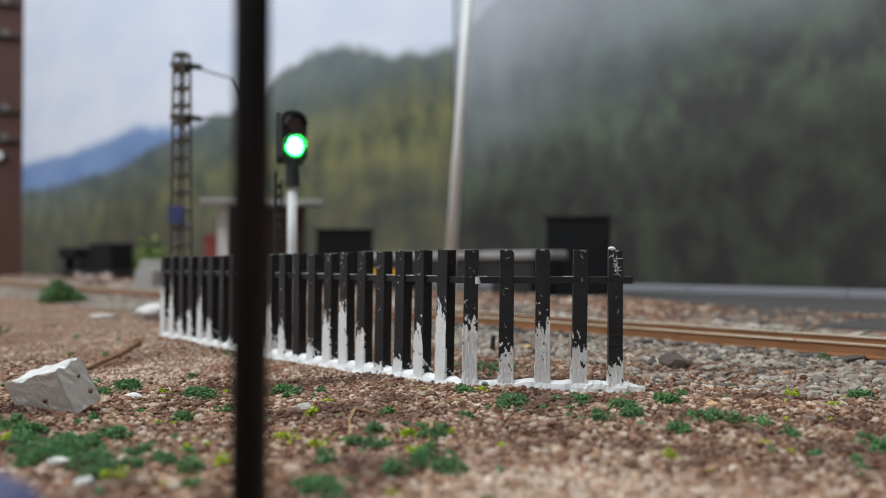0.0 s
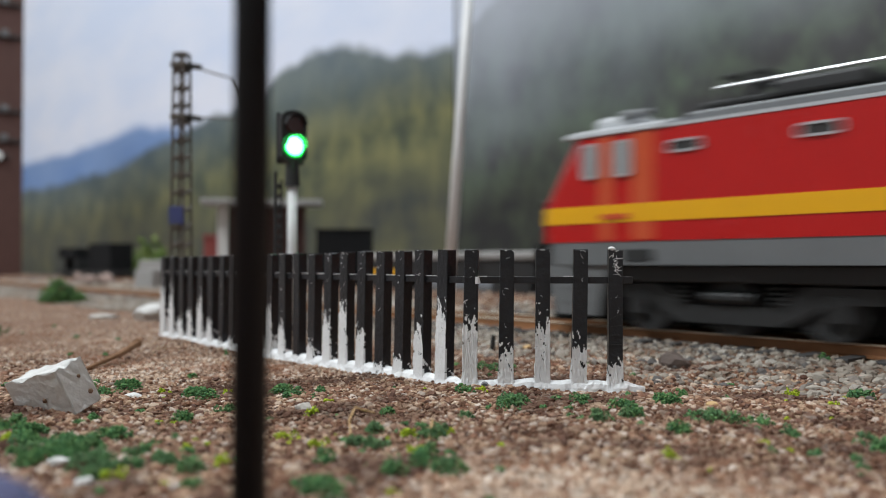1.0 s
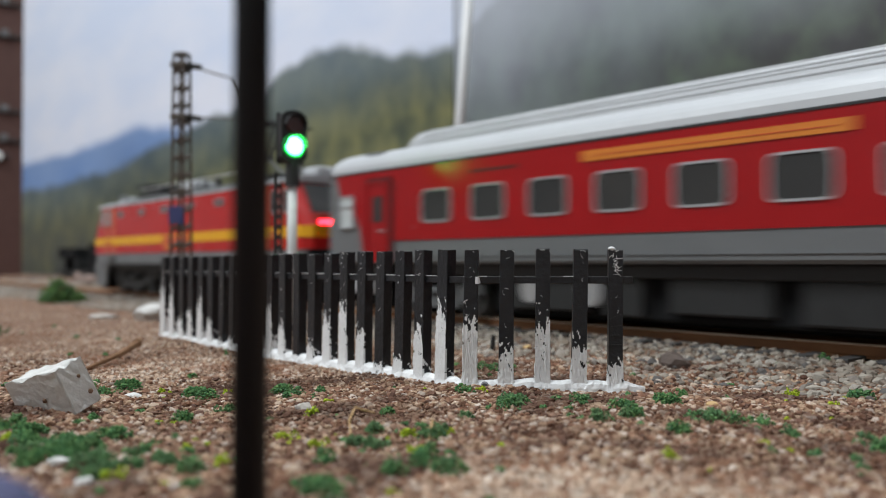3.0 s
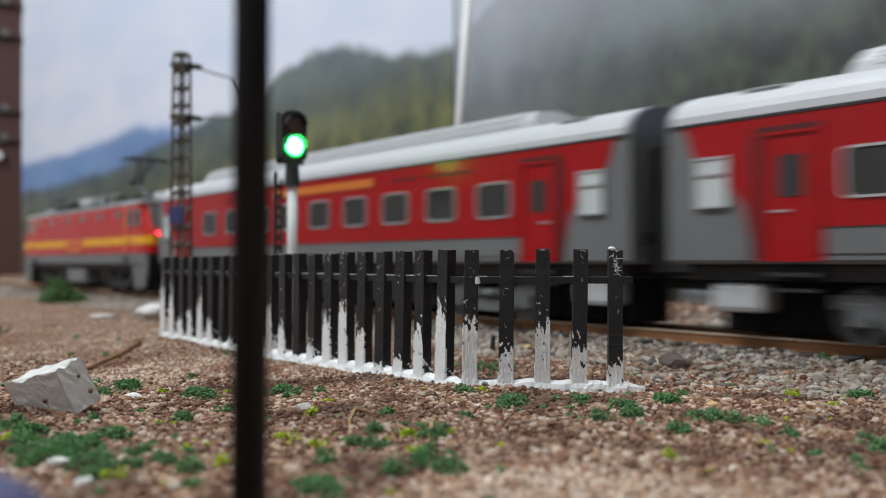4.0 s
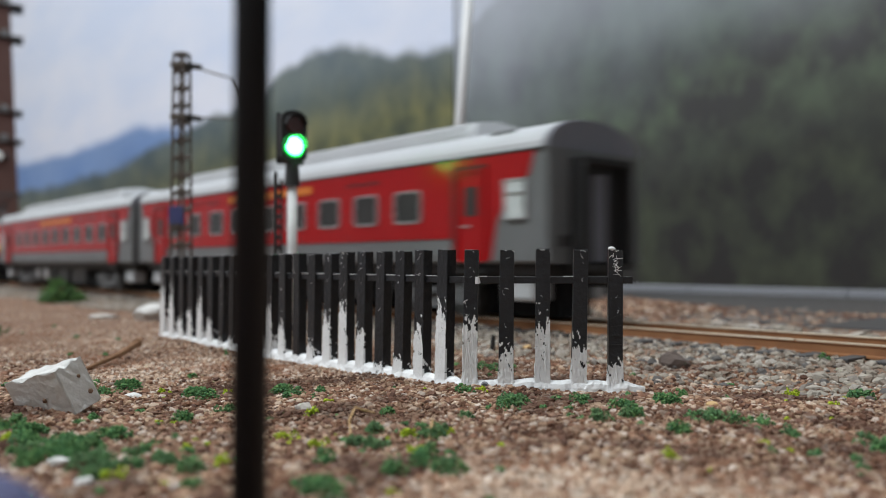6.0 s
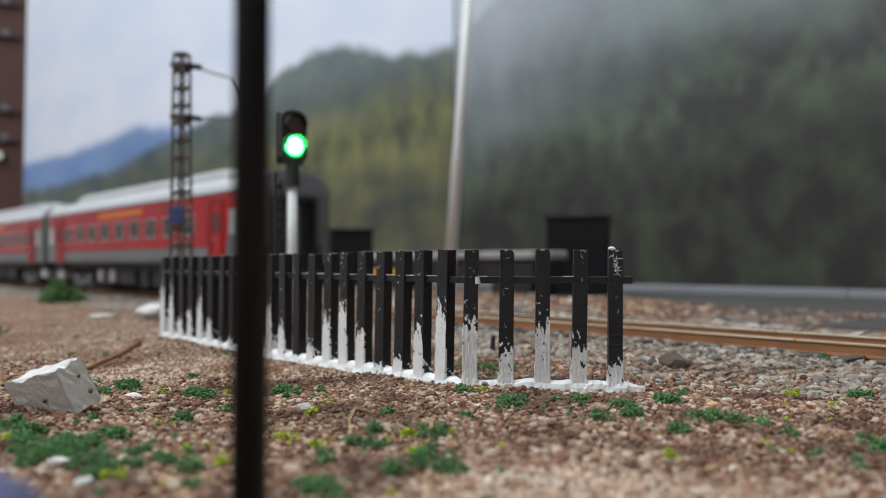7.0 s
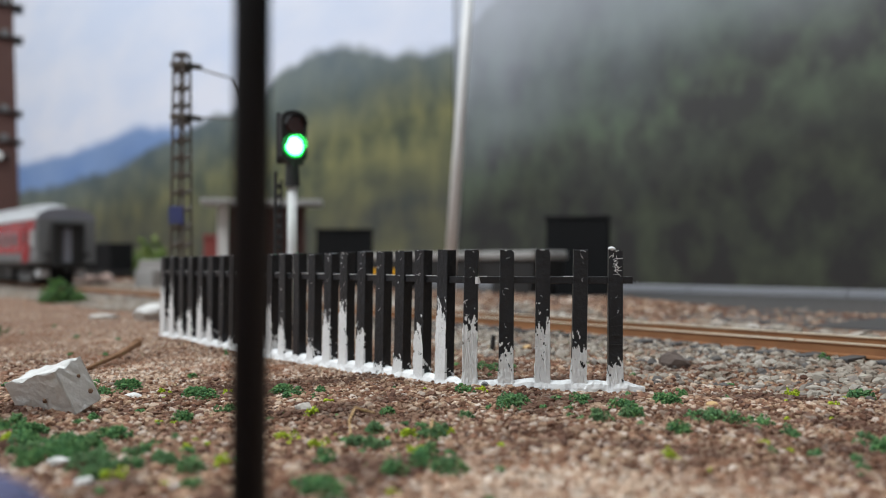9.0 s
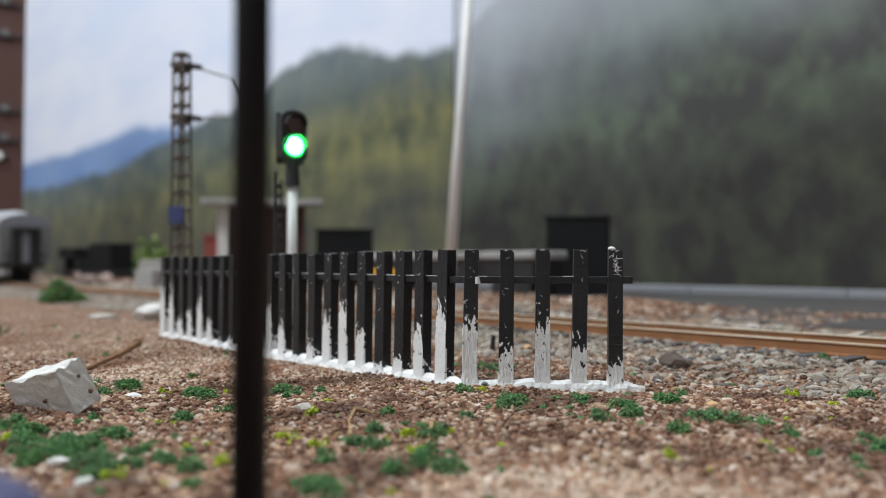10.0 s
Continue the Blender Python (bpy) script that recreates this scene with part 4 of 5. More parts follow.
plaster_block()
bm = rod(bmesh.new(), (-0.154, 0.048, 0.0008), (-0.166, 0.0585, 0.0018), 0.0004, 0.00055, 7)
rod(bm, (-0.166, 0.0585, 0.0018), (-0.1735, 0.0648, 0.0030), 0.00055, 0.0008, 7)
rod(bm, (-0.1735, 0.0648, 0.0030), (-0.1752, 0.0660, 0.0036), 0.0010, 0.0006, 7)
tagged(part("twig", bm, TWIG), "thin brown dry twig lying on the soil", "twig")
for path in (((-0.0756, 0.0520, 0.0004), (-0.0775, 0.0530, 0.0022), (-0.0800, 0.0555, 0.0030), (-0.0795, 0.0580, 0.0022)), ((-0.0700, 0.0585, 0.0004), (-0.0705, 0.0592, 0.0016), (-0.0715, 0.0602, 0.0022))):
    bm = bmesh.new()
    for a, b in zip(path, path[1:]):
        rod(bm, a, b, 0.00013, 0.0001, 5)
    tagged(part("straw", bm, STRAW), "thin curled dry straw sticking out of the soil", "straw")
bm = rod(bmesh.new(), (-0.1309, 0.1274, 0.0), (-0.1305, 0.1276, 0.0040), 0.0007, 0.0005, 8)
tagged(part("peg", bm, DARK), "small black peg in the ballast edge", "peg")
for k, (x, y, sx, sy, sz, mat, lab) in enumerate(((-0.0961, 0.0585, 0.0024, 0.0013, 0.0009, STONE, "flat pale stone on the soil"), (-0.1250, 0.0462, 0.0018, 0.0014, 0.0006, PLASTER, "small white plaster chip on the soil"),
                                        (-0.0836, 0.0240, 0.0014, 0.0007, 0.0007, PLASTER, "white stone chip among the grass"), (-0.0738, 0.0232, 0.0014, 0.0009, 0.0007, PLASTER, "white stone chip among the grass"),
                                        (-0.0686, 0.0290, 0.0011, 0.0009, 0.0004, STONE, "flat white chip on the soil"), (-0.0885, 0.1340, 0.0034, 0.0022, 0.0022, BROWNSTONE, "dark brown angular stone beside the track"),
                                        (-0.2886, 0.1123, 0.0070, 0.0050, 0.0052, PLASTER, "white plaster lump beside the fence"), (-0.3000, 0.1010, 0.0060, 0.0040, 0.0016, STONE, "pale flat stone beside the fence"),
                                        (-0.1260, 0.1335, 0.0016, 0.0012, 0.0008, STRAW, "small ochre stone at the ballast edge"), (-0.0610, 0.1010, 0.0012, 0.0010, 0.0006, STRAW, "small ochre stone on the soil"))):
    lump("stone", x, y, (sx, sy, sz), mat, lab, "stone", 20 + k, turn=37 * k)
bm = bmesh.new()
bmesh.ops.create_uvsphere(bm, u_segments=24, v_segments=12, radius=1.0)
for v in bm.verts:
    v.co = Vector((v.co.x * 0.0062, v.co.y * 0.0055, max(v.co.z, -0.2) * 0.0082))
cap = part("plastic_cap", bm, VIOLET, smooth=True)
cap.matrix_basis = pose(-0.0440, 0.0084, 0.0021)
tagged(cap, "rounded blue-violet plastic cap lying on the soil", "cap")


# ---- grass: heaps of crumbled green foam ----
TUFTS_NEAR_BLOCK = ((-0.1323, 0.0477, 0.0020), (-0.1312, 0.0436, 0.0012), (-0.1194, 0.0539, 0.0024), (-0.1003, 0.0438, 0.0013), (-0.1108, 0.0358, 0.0009), (-0.1083, 0.0329, 0.0006), (-0.1107, 0.0264, 0.0012), (-0.1057, 0.0270, 0.0017), (-0.0974, 0.0244, 0.0011), (-0.0950, 0.0332, 0.0017), (-0.0935, 0.0276, 0.0017), (-0.0909, 0.0294, 0.0012), (-0.0893, 0.0247, 0.0022), (-0.0856, 0.0212, 0.0015), (-0.0795, 0.0260, 0.0018), (-0.0774, 0.0284, 0.0011), (-0.0770, 0.0320, 0.0014), (-0.0736, 0.0328, 0.0012), (-0.0751, 0.0243, 0.0010), (-0.0676, 0.0298, 0.0009), (-0.1155, 0.0653, 0.0018), (-0.1103, 0.0653, 0.0012), (-0.0862, 0.0340, 0.0005), (-0.1109, 0.0707, 0.0009), (-0.1066, 0.0523, 0.0011), (-0.1434, 0.0330, 0.0007))
TUFTS_BEFORE_FENCE = ((-0.0780, 0.0566, 0.0012), (-0.0742, 0.0520, 0.0009), (-0.0719, 0.0526, 0.0008), (-0.0703, 0.0609, 0.0015), (-0.0648, 0.0542, 0.0008), (-0.0641, 0.0521, 0.0011), (-0.0585, 0.0503, 0.0016), (-0.0605, 0.0465, 0.0011), (-0.0605, 0.0380, 0.0020), (-0.0803, 0.0813, 0.0022), (-0.0920, 0.0835, 0.0010), (-0.0746, 0.0907, 0.0011), (-0.0667, 0.0899, 0.0015), (-0.0634, 0.0848, 0.0014), (-0.0629, 0.0791, 0.0011), (-0.0679, 0.1006, 0.0019), (-0.0543, 0.0816, 0.0011), (-0.0541, 0.0908, 0.0015), (-0.0503, 0.0946, 0.0008), (-0.0450, 0.0910, 0.0009), (-0.0519, 0.1265, 0.0017), (-0.0371, 0.0949, 0.0015), (-0.0390, 0.0841, 0.0005), (-0.0344, 0.0836, 0.0005), (-0.1067, 0.1038, 0.0022), (-0.0682, 0.0438, 0.0009), (-0.0759, 0.0694, 0.0007), (-0.0699, 0.1546, 0.0009), (-0.0866, 0.0656, 0.0007), (-0.0705, 0.1089, 0.0009))
LIMES = ((-0.1244, 0.0507, 0.0008), (-0.1156, 0.0651, 0.0007), (-0.0925, 0.0576, 0.0007), (-0.1009, 0.0232, 0.0008), (-0.0738, 0.0258, 0.0008), (-0.1222, 0.0575, 0.0007), (-0.0749, 0.0362, 0.0007), (-0.0822, 0.0472, 0.0008), (-0.0760, 0.0478, 0.0008), (-0.0742, 0.0587, 0.0008), (-0.0665, 0.0537, 0.0006), (-0.0710, 0.0623, 0.0006), (-0.1005, 0.0650, 0.0005), (-0.0818, 0.0360, 0.0005), (-0.0918, 0.0288, 0.0004), (-0.1027, 0.0411, 0.0003), (-0.0595, 0.1200, 0.0011), (-0.0514, 0.1161, 0.0006), (-0.0503, 0.1001, 0.0004), (-0.0470, 0.0705, 0.0006), (-0.0443, 0.0833, 0.0004), (-0.1206, 0.0594, 0.0006), (-0.0917, 0.0868, 0.0006), (-0.0564, 0.0428, 0.0005))


def flock(name, tufts, mat, label, seed, density):
    """Heaps of small crumbs and short fibres, all in one mesh."""
    rng = np.random.default_rng(seed)
    pts, sizes = [], []
    for x, y, r in tufts:
        n = int(density * (r / 0.0015) ** 1.6) + 14
        # a few lobes of different height make up each heap
        r *= 1.22
        lobes = [(rng.normal() * 0.5 * r, rng.normal() * 0.5 * r, r * rng.uniform(0.45, 0.8), rng.uniform(0.5, 1.0)) for _ in range(4)]
        for i in range(n):
            lx, ly, lr, lh = lobes[i % 4]
            a, q = rng.uniform(0, 6.283), rng.uniform(0, 1.15) ** 0.6
            px, py = x + lx + lr * q * math.cos(a), y + ly + lr * q * math.sin(a)
            top = min(1.9 * lr * lh, 0.0015) * max(1 - q * q, 0.0) ** 0.5
            pts.append((px, py, lie(px, py) + 0.0001 + top * rng.uniform(0.0, 1.0) ** 0.5))
            sizes.append(rng.uniform(0.00007, 0.00020))
    grains(name, pts, sizes, mat, label, "grass", 1.0, 0.55)


def grass():
    rng = random.Random(17)
    main = list(TUFTS_NEAR_BLOCK) + list(TUFTS_BEFORE_FENCE)
    more = []
    for i in range(90):
        # crumbs strewn round the main tufts
        x, y, r = rng.choice(main)
        more.append((x + rng.gauss(0, 0.005), y + rng.gauss(0, 0.004), rng.uniform(0.0002, 0.0005)))
    for i in range(20):
        # a thicker stretch near the plaster block
        more.append((rng.uniform(-0.108, -0.072), rng.uniform(0.016, 0.032), rng.uniform(0.0004, 0.0011)))
    for i in range(30):
        more.append((rng.uniform(-0.30, -0.03), rng.uniform(0.05, 0.13), rng.uniform(0.0002, 0.0005)))
    clear = [m for m in main + more if (m[0] + 0.1225) ** 2 + (m[1] - 0.0362) ** 2 > 0.007 ** 2]
    flock("grass_tufts", clear, FLOCK, "scattered tufts of dark green flock grass", 1, 330)
    strewn = [(x + rng.gauss(0, 0.004), y + rng.gauss(0, 0.004), rng.uniform(0.0001, 0.0003)) for x, y, r in LIMES]
    flock("lime_grass_tufts", list(LIMES) + strewn, LIME, "small lime-yellow tufts of flock grass", 2, 170)


grass()


def rubble():
    rng = np.random.default_rng(31)
    n = 60
    pts = np.stack([-0.70 + rng.normal(0, 0.03, n), 0.222 + np.abs(rng.normal(0, 0.008, n)), np.abs(rng.normal(0, 0.004, n))], 1)
    grains("rubble_heap", pts, rng.uniform(0.002, 0.006, n), RUBBLE, "heap of pale pinkish rubble beside the track", "rubble")


rubble()


# ---- the train ----
HALF = 0.01875
# dark red for lettering and for the shade painted round the coach doors
DEEPRED = material("dark_red_shade_and_lettering", (0.085, 0.005, 0.007), 0.5, spot=(0.06, 0.004, 0.005), spot_scale=120)
VEHICLES, WHEELS = [], []


def slab(x0, x1, z0, z1, y, depth, bevel=0.0):
    """A plate on a vehicle's side: side is the sign of y."""
    s = 1 if y > 0 else -1
    return boxed(x0, x1, min(y, y + s * depth), max(y, y + s * depth), z0, z1, bevel)


def frame_ring(x0, x1, z0, z1, y, t, depth):
    """A window surround."""
    bm = bmesh.new()
    s = 1 if y > 0 else -1
    ya, yb = min(y, y + s * depth), max(y, y + s * depth)
    box(bm, x0 - t, x1 + t, ya, yb, z1, z1 + t)
    box(bm, x0 - t, x1 + t, ya, yb, z0 - t, z0)
    box(bm, x0 - t, x0, ya, yb, z0, z1)
    box(bm, x1, x1 + t, ya, yb, z0, z1)
    return bm


def rounded(x0, x1, z0, z1, r):
    """The outline of an oblong with rounded corners."""
    pts = []
    for cx, cz, a0 in ((x1 - r, z1 - r, 0), (x0 + r, z1 - r, 90), (x0 + r, z0 + r, 180), (x1 - r, z0 + r, 270)):
        for k in range(4):
            a = radians(a0 + 30 * k)
            pts.append((cx + r * math.cos(a), cz + r * math.sin(a)))
    return pts


def soft_pane(x0, x1, z0, z1, y, depth, r):
    bm = bmesh.new()
    s = 1 if y > 0 else -1
    p = rounded(x0, x1, z0, z1, r)
    a = [bm.verts.new((x, y, z)) for x, z in p]
    b = [bm.verts.new((x, y + s * depth, z)) for x, z in p]
    bm.faces.new(a)
    bm.faces.new(b[::-1])
    for i in range(len(p)):
        bm.faces.new((a[i], b[i], b[(i + 1) % len(p)], a[(i + 1) % len(p)]))
    bmesh.ops.recalc_face_normals(bm, faces=bm.faces[:])
    return bm


def soft_ring(x0, x1, z0, z1, y, t, depth, r):
    bm = bmesh.new()
    s = 1 if y > 0 else -1
    loops = []
    for grow, dy in ((t, 0), (t, depth), (0, depth), (0, 0)):
        loops.append([bm.verts.new((x, y + s * dy, z)) for x, z in rounded(x0 - grow, x1 + grow, z0 - grow, z1 + grow, r + grow)])
    n = len(loops[0])
    for k in range(4):
        a, b = loops[k], loops[(k + 1) % 4]
        for i in range(n):
            bm.faces.new((a[i], b[i], b[(i + 1) % n], a[(i + 1) % n]))
    bmesh.ops.recalc_face_normals(bm, faces=bm.faces[:])
    return bm


def wheelset(parent, x, r, mat):
    bm = rod(bmesh.new(), (0, -0.0095, 0), (0, 0.0095, 0), 0.0010, None, 8)
    for s in (-1, 1):
        rod(bm, (0, s * 0.0078, 0), (0, s * 0.0122, 0), r, None, 24)
        rod(bm, (0, s * 0.0068, 0), (0, s * 0.0078, 0), r + 0.0007, None, 24)
        for k in range(5):
            a = k * math.tau / 5
            rod(bm, (r * 0.55 * math.cos(a), s * 0.0122, r * 0.55 * math.sin(a)), (r * 0.55 * math.cos(a), s * 0.0095, r * 0.55 * math.sin(a)), r * 0.16, None, 8)
    o = part("wheelset", bm, mat, parent, "steel wheels on one axle")
    WHEELS.append((o, pose(x, 0, r), r))
    o.matrix_basis = pose(x, 0, r)


def bogie(parent, x, base, r, mat, bright):
    b = empty("bogie", x, 0, 0)
    b.parent = parent
    for s in (-1, 1):
        y = s * 0.0125
        # a cranked frame: high over the axle boxes, low in the middle
        line = [(-0.70, 1.75), (-0.36, 1.78), (-0.20, 1.05), (0.20, 1.05), (0.36, 1.78), (0.70, 1.75), (0.70, 1.25), (0.46, 1.22), (0.26, 0.42), (-0.26, 0.42), (-0.46, 1.22), (-0.70, 1.25)]
        bm = bmesh.new()
        fa = [bm.verts.new((base * p, y - 0.0009, r * q)) for p, q in line]
        fb = [bm.verts.new((base * p, y + 0.0009, r * q)) for p, q in line]
        bm.faces.new(fa)
        bm.faces.new(fb[::-1])
        for i in range(len(line)):
            bm.faces.new((fa[i], fb[i], fb[(i + 1) % len(line)], fa[(i + 1) % len(line)]))
        bmesh.ops.recalc_face_normals(bm, faces=bm.faces[:])
        part("side_frame", bm, mat, b)
        for k in (-1, 1):
            bm = boxed(k * base / 2 - 0.0021, k * base / 2 + 0.0021, y - 0.0013, y + 0.0013, r * 0.62, r * 1.5, 0.0003)
            part("axle_box", bm, bright if s < 0 else mat, b)
            bm = bmesh.new()
            for j in range(4):
                rod(bm, (k * base * 0.24, y + s * 0.0004, r * (1.15 + 0.17 * j)), (k * base * 0.24, y + s * 0.0004, r * (1.24 + 0.17 * j)), 0.0016, None, 10)
            part("spring", bm, mat, b)
        part("brake_cylinder", rod(bmesh.new(), (-base * 0.12, y + s * 0.001, r * 1.35), (base * 0.12, y + s * 0.001, r * 1.35), 0.0013, None, 10), mat, b)
    part("bolster", boxed(-0.005, 0.005, -0.0115, 0.0115, r * 1.0, r * 1.7, 0.0003), DARK, b)
    return b


def roof_outline(h, z, rise, n=18):
    """A coach roof's (y, z) outline, closed along its underside."""
    pts = []
    for i in range(n + 1):
        a = math.pi * i / n
        pts.append((h * math.cos(a), z + rise * (max(math.sin(a), 0.0) ** 0.88)))
    return pts


def coach(label):
    c = tagged(empty("passenger_coach", 0, TRACK_Y, RAIL_Z), label, "train coach", group="coaches of the train")
    L = 0.2705
    z0, zr, ze = 0.0152, 0.0222, 0.0447
    # body shell with softly rounded sills and closed ends
    prof = [(-HALF + 0.0006, z0), (HALF - 0.0006, z0), (HALF, z0 + 0.0008), (HALF, ze), (-HALF, ze), (-HALF, z0 + 0.0008)]
    part("body", prism(prof, 0.0, L), GREY, c, "grey lower band and grey end walls")
    part("roof", prism(roof_outline(HALF + 0.0004, ze - 0.0002, 0.0086), 0.0012, L - 0.0012), ROOF, c, "white curved roof", smooth=False)
    # raised ribbed middle of the roof
    up = [(0.0128, 0.0480), (0.0112, 0.0535), (0.0088, 0.0562), (0.0, 0.0574), (-0.0088, 0.0562), (-0.0112, 0.0535), (-0.0128, 0.0480)]
    bm = prism(up, 0.033, L - 0.031)
    for v in bm.verts:
        if v.co.z > 0.047:
            v.co.x += 0.004 * (1 if v.co.x < L / 2 else -1) * (v.co.z - 0.047) / 0.008
    top = part("roof_hood", bm, ROOF, c, "raised white ribbed roof hood")
    for k in range(7):
        # ribs up the near and far shoulders, then one along the crown
        y, z = ((0.0124, 0.0494), (0.0119, 0.0510), (0.0114, 0.0527), (0.0107, 0.0541), (0.0098, 0.0551), (0.0086, 0.0562), (0.0050, 0.0567))[k]
        part("rib", rod(bmesh.new(), (0.041, y, z), (L - 0.039, y, z), 0.00035, None, 6), ROOF, top)
        y = -y
        part("rib", rod(bmesh.new(), (0.041, y, z), (L - 0.039, y, z), 0.00035, None, 6), ROOF, top)
    for x in (0.020, L - 0.020):
        for y0, y1 in ((-0.0150, -0.009), (0.009, 0.0150)):
            part("roof_vent", boxed(x - 0.0045, x + 0.0045, y0, y1, 0.0490, 0.0512, 0.0004), GREY, c)
    for s in (-1, 1):
        y = s * (HALF - 0.0002)
        # red side between the two grey ends, with slanting ends as on the prototype
        bm = bmesh.new()
        out = [(0.0042, ze - 0.0003), (0.0062, ze - 0.0065), (0.0150, 0.0305), (0.0178, 0.0265), (0.0200, 0.0162), (0.0338, 0.0162), (0.0338, zr), (L - 0.0338, zr), (L - 0.0338, 0.0162), (L - 0.0200, 0.0162), (L - 0.0178, 0.0265), (L - 0.0150, 0.0305), (L - 0.0062, ze - 0.0065), (L - 0.0042, ze - 0.0003)]
        a = [bm.verts.new((x, y, z)) for x, z in out]
        b = [bm.verts.new((x, y + s * 0.0005, z)) for x, z in out]
        bm.faces.new(a)
        bm.faces.new(b[::-1])
        for i in range(len(a)):
            bm.faces.new((a[i], b[i], b[(i + 1) % len(a)], a[(i + 1) % len(a)]))
        bmesh.ops.recalc_face_normals(bm, faces=bm.faces[:])
        part("side_panel", bm, RED, c, "glossy red side panel")
        yo = y + s * 0.0005
        part("gutter", slab(0.001, L - 0.001, ze - 0.0006, ze + 0.0000, yo, 0.0002), DARK, c)
        part("sill_line", slab(0.034, L - 0.034, 0.0172, 0.0175, y, 0.0005), GREY, c)
        for i in range(9):
            xc = 0.0437 + i * 0.0214
            w, h0, h1 = 0.0060, 0.0277, 0.0363
            win = part("window", soft_pane(xc - w, xc + w, h0, h1, yo, 0.0001, 0.0012), TINT, c, "dark tinted window")
            part("window_frame", soft_ring(xc - w, xc + w, h0, h1, yo, 0.0005, 0.0004, 0.0012), SILVER, win, "silver window frame")
        for k, xd in enumerate((0.0275, L - 0.0275)):
            door = part("door", slab(xd - 0.0052, xd + 0.0052, 0.0164, 0.0402, yo, 0.00012), RED, c, "red entrance door")
            part("door_frame", frame_ring(xd - 0.0052, xd + 0.0052, 0.0164, 0.0402, yo, 0.0007, 0.0006), RED, door)
            # flat dark plates imitate the shadow of a recessed door
            part("door_recess", slab(xd - 0.0080, xd - 0.0059, 0.0164, 0.0409, yo, 0.0003), DEEPRED, door, "dark red plate painted as recess shade beside the door")
            part("door_recess", slab(xd - 0.0072, xd + 0.0059, 0.0409, 0.0420, yo, 0.0003), DEEPRED, door, "dark red plate painted as recess shade above the door")
            part("door_window", slab(xd - 0.0026, xd + 0.0026, 0.0282, 0.0362, yo + s * 0.00012, 0.0002), TINT, door)
            part("door_handle", slab(xd - 0.0036, xd - 0.0006, 0.0252, 0.0257, yo + s * 0.00012, 0.0004), SILVER, door)
            st = part("step", slab(xd - 0.0050, xd + 0.0050, 0.0128, 0.0136, s * (HALF - 0.004), 0.0045), DARK, c, "entrance step")
            part("step", slab(xd - 0.0046, xd + 0.0046, 0.0098, 0.0105, s * (HALF - 0.004), 0.0040), DARK, c, "entrance step")
            xt = 0.0108 if k == 0 else L - 0.0108
            win = part("toilet_window", slab(xt - 0.0032, xt + 0.0032, 0.0272, 0.0368, y, 0.0008), MILK, c, "milky two-pane toilet window")
            part("window_frame", frame_ring(xt - 0.0032, xt + 0.0032, 0.0272, 0.0368, y, 0.0005, 0.0011), SILVER, win)
            part("glazing_bar", slab(xt - 0.0032, xt + 0.0032, 0.0334, 0.0340, y + s * 0.0008, 0.0004), SILVER, win)
        board = part("destination_board", slab(0.098, 0.161, 0.0395, 0.0420, yo, 0.0003), BOARD, c, "long orange-yellow destination board")
        part("lettering_bar", slab(0.101, 0.158, 0.0406, 0.0408, yo + s * 0.0003, 0.0001), ORANGE, board)
        for x0, x1 in ((0.052, 0.072), (0.076, 0.088), (L - 0.088, L - 0.070)):
            part("lettering_bar", slab(x0, x1, 0.0402, 0.0409, yo, 0.00012), DEEPRED, c, "small dark lettering line")
    for x in (0.0, L - 0.0012):
        part("end_panel", prism(roof_outline(HALF + 0.0001, ze, 0.0081), x, x + 0.0012), ENDGREY, c, "grey end panel under the roof")
    # ends with gangway bellows
    for x, d in ((0.0, -1), (L, 1)):
        # a real surround, but its dark colour includes the gap's shade
        bm = frame_ring(-0.0085, 0.0085, 0.0150, 0.0408, 0, 0.0016, 0.0046)
        g = part("gangway", bm, DARK, c, "gangway surround, darkened for the shade in the gap")
        g.matrix_basis = Matrix.Translation((x, 0, 0)) @ Matrix.Rotation(radians(90) * d, 4, "Z")
        part("end_door", boxed(min(x, x + d * 0.0017), max(x, x + d * 0.0017), -0.0028, 0.0028, 0.0155, 0.0385, 0.0003), ENDGREY, c, "grey end door")
        part("gangway_wall", boxed(min(x, x + d * 0.0012), max(x, x + d * 0.0012), -0.0085, 0.0085, 0.0150, 0.0408), DARK, c)
        part("coupler", rod(bmesh.new(), (x - d * 0.004, 0, 0.0105), (x + d * 0.0055, 0, 0.0105), 0.0014, None, 8), DARK, c)
        for s in (-1, 1):
            part("tail_lamp_box", boxed(min(x, x + d * 0.001), max(x, x + d * 0.001), s * 0.013 - 0.0012, s * 0.013 + 0.0012, 0.0195, 0.0225, 0.0003), DARK, c)
    # underframe
    part("underframe", boxed(0.004, L - 0.004, -0.0155, 0.0155, 0.0118, z0, 0.0004), DARK, c)
    for x0, x1, lo in ((0.083, 0.110, 0.0052), (0.116, 0.140, 0.0062), (0.147, 0.158, 0.0050), (0.164, 0.190, 0.0056)):
        part("equipment_box", boxed(x0, x1, -0.0150, 0.0150, lo - 0.0022, 0.012, 0.0006), DARK, c)
    # two black fillers added for the deep shade under the coach
    part("keel", boxed(0.006, L - 0.006, -0.0064, 0.0064, 0.0008, 0.0125, 0.0005), MATT_BLACK, c, "black filler that stands in for the shade under the coach")
    part("equipment_skirt", boxed(0.074, L - 0.074, -0.0125, 0.0125, 0.0020, 0.0122, 0.0008), MATT_BLACK, c, "black filler for the shade among the underfloor equipment")
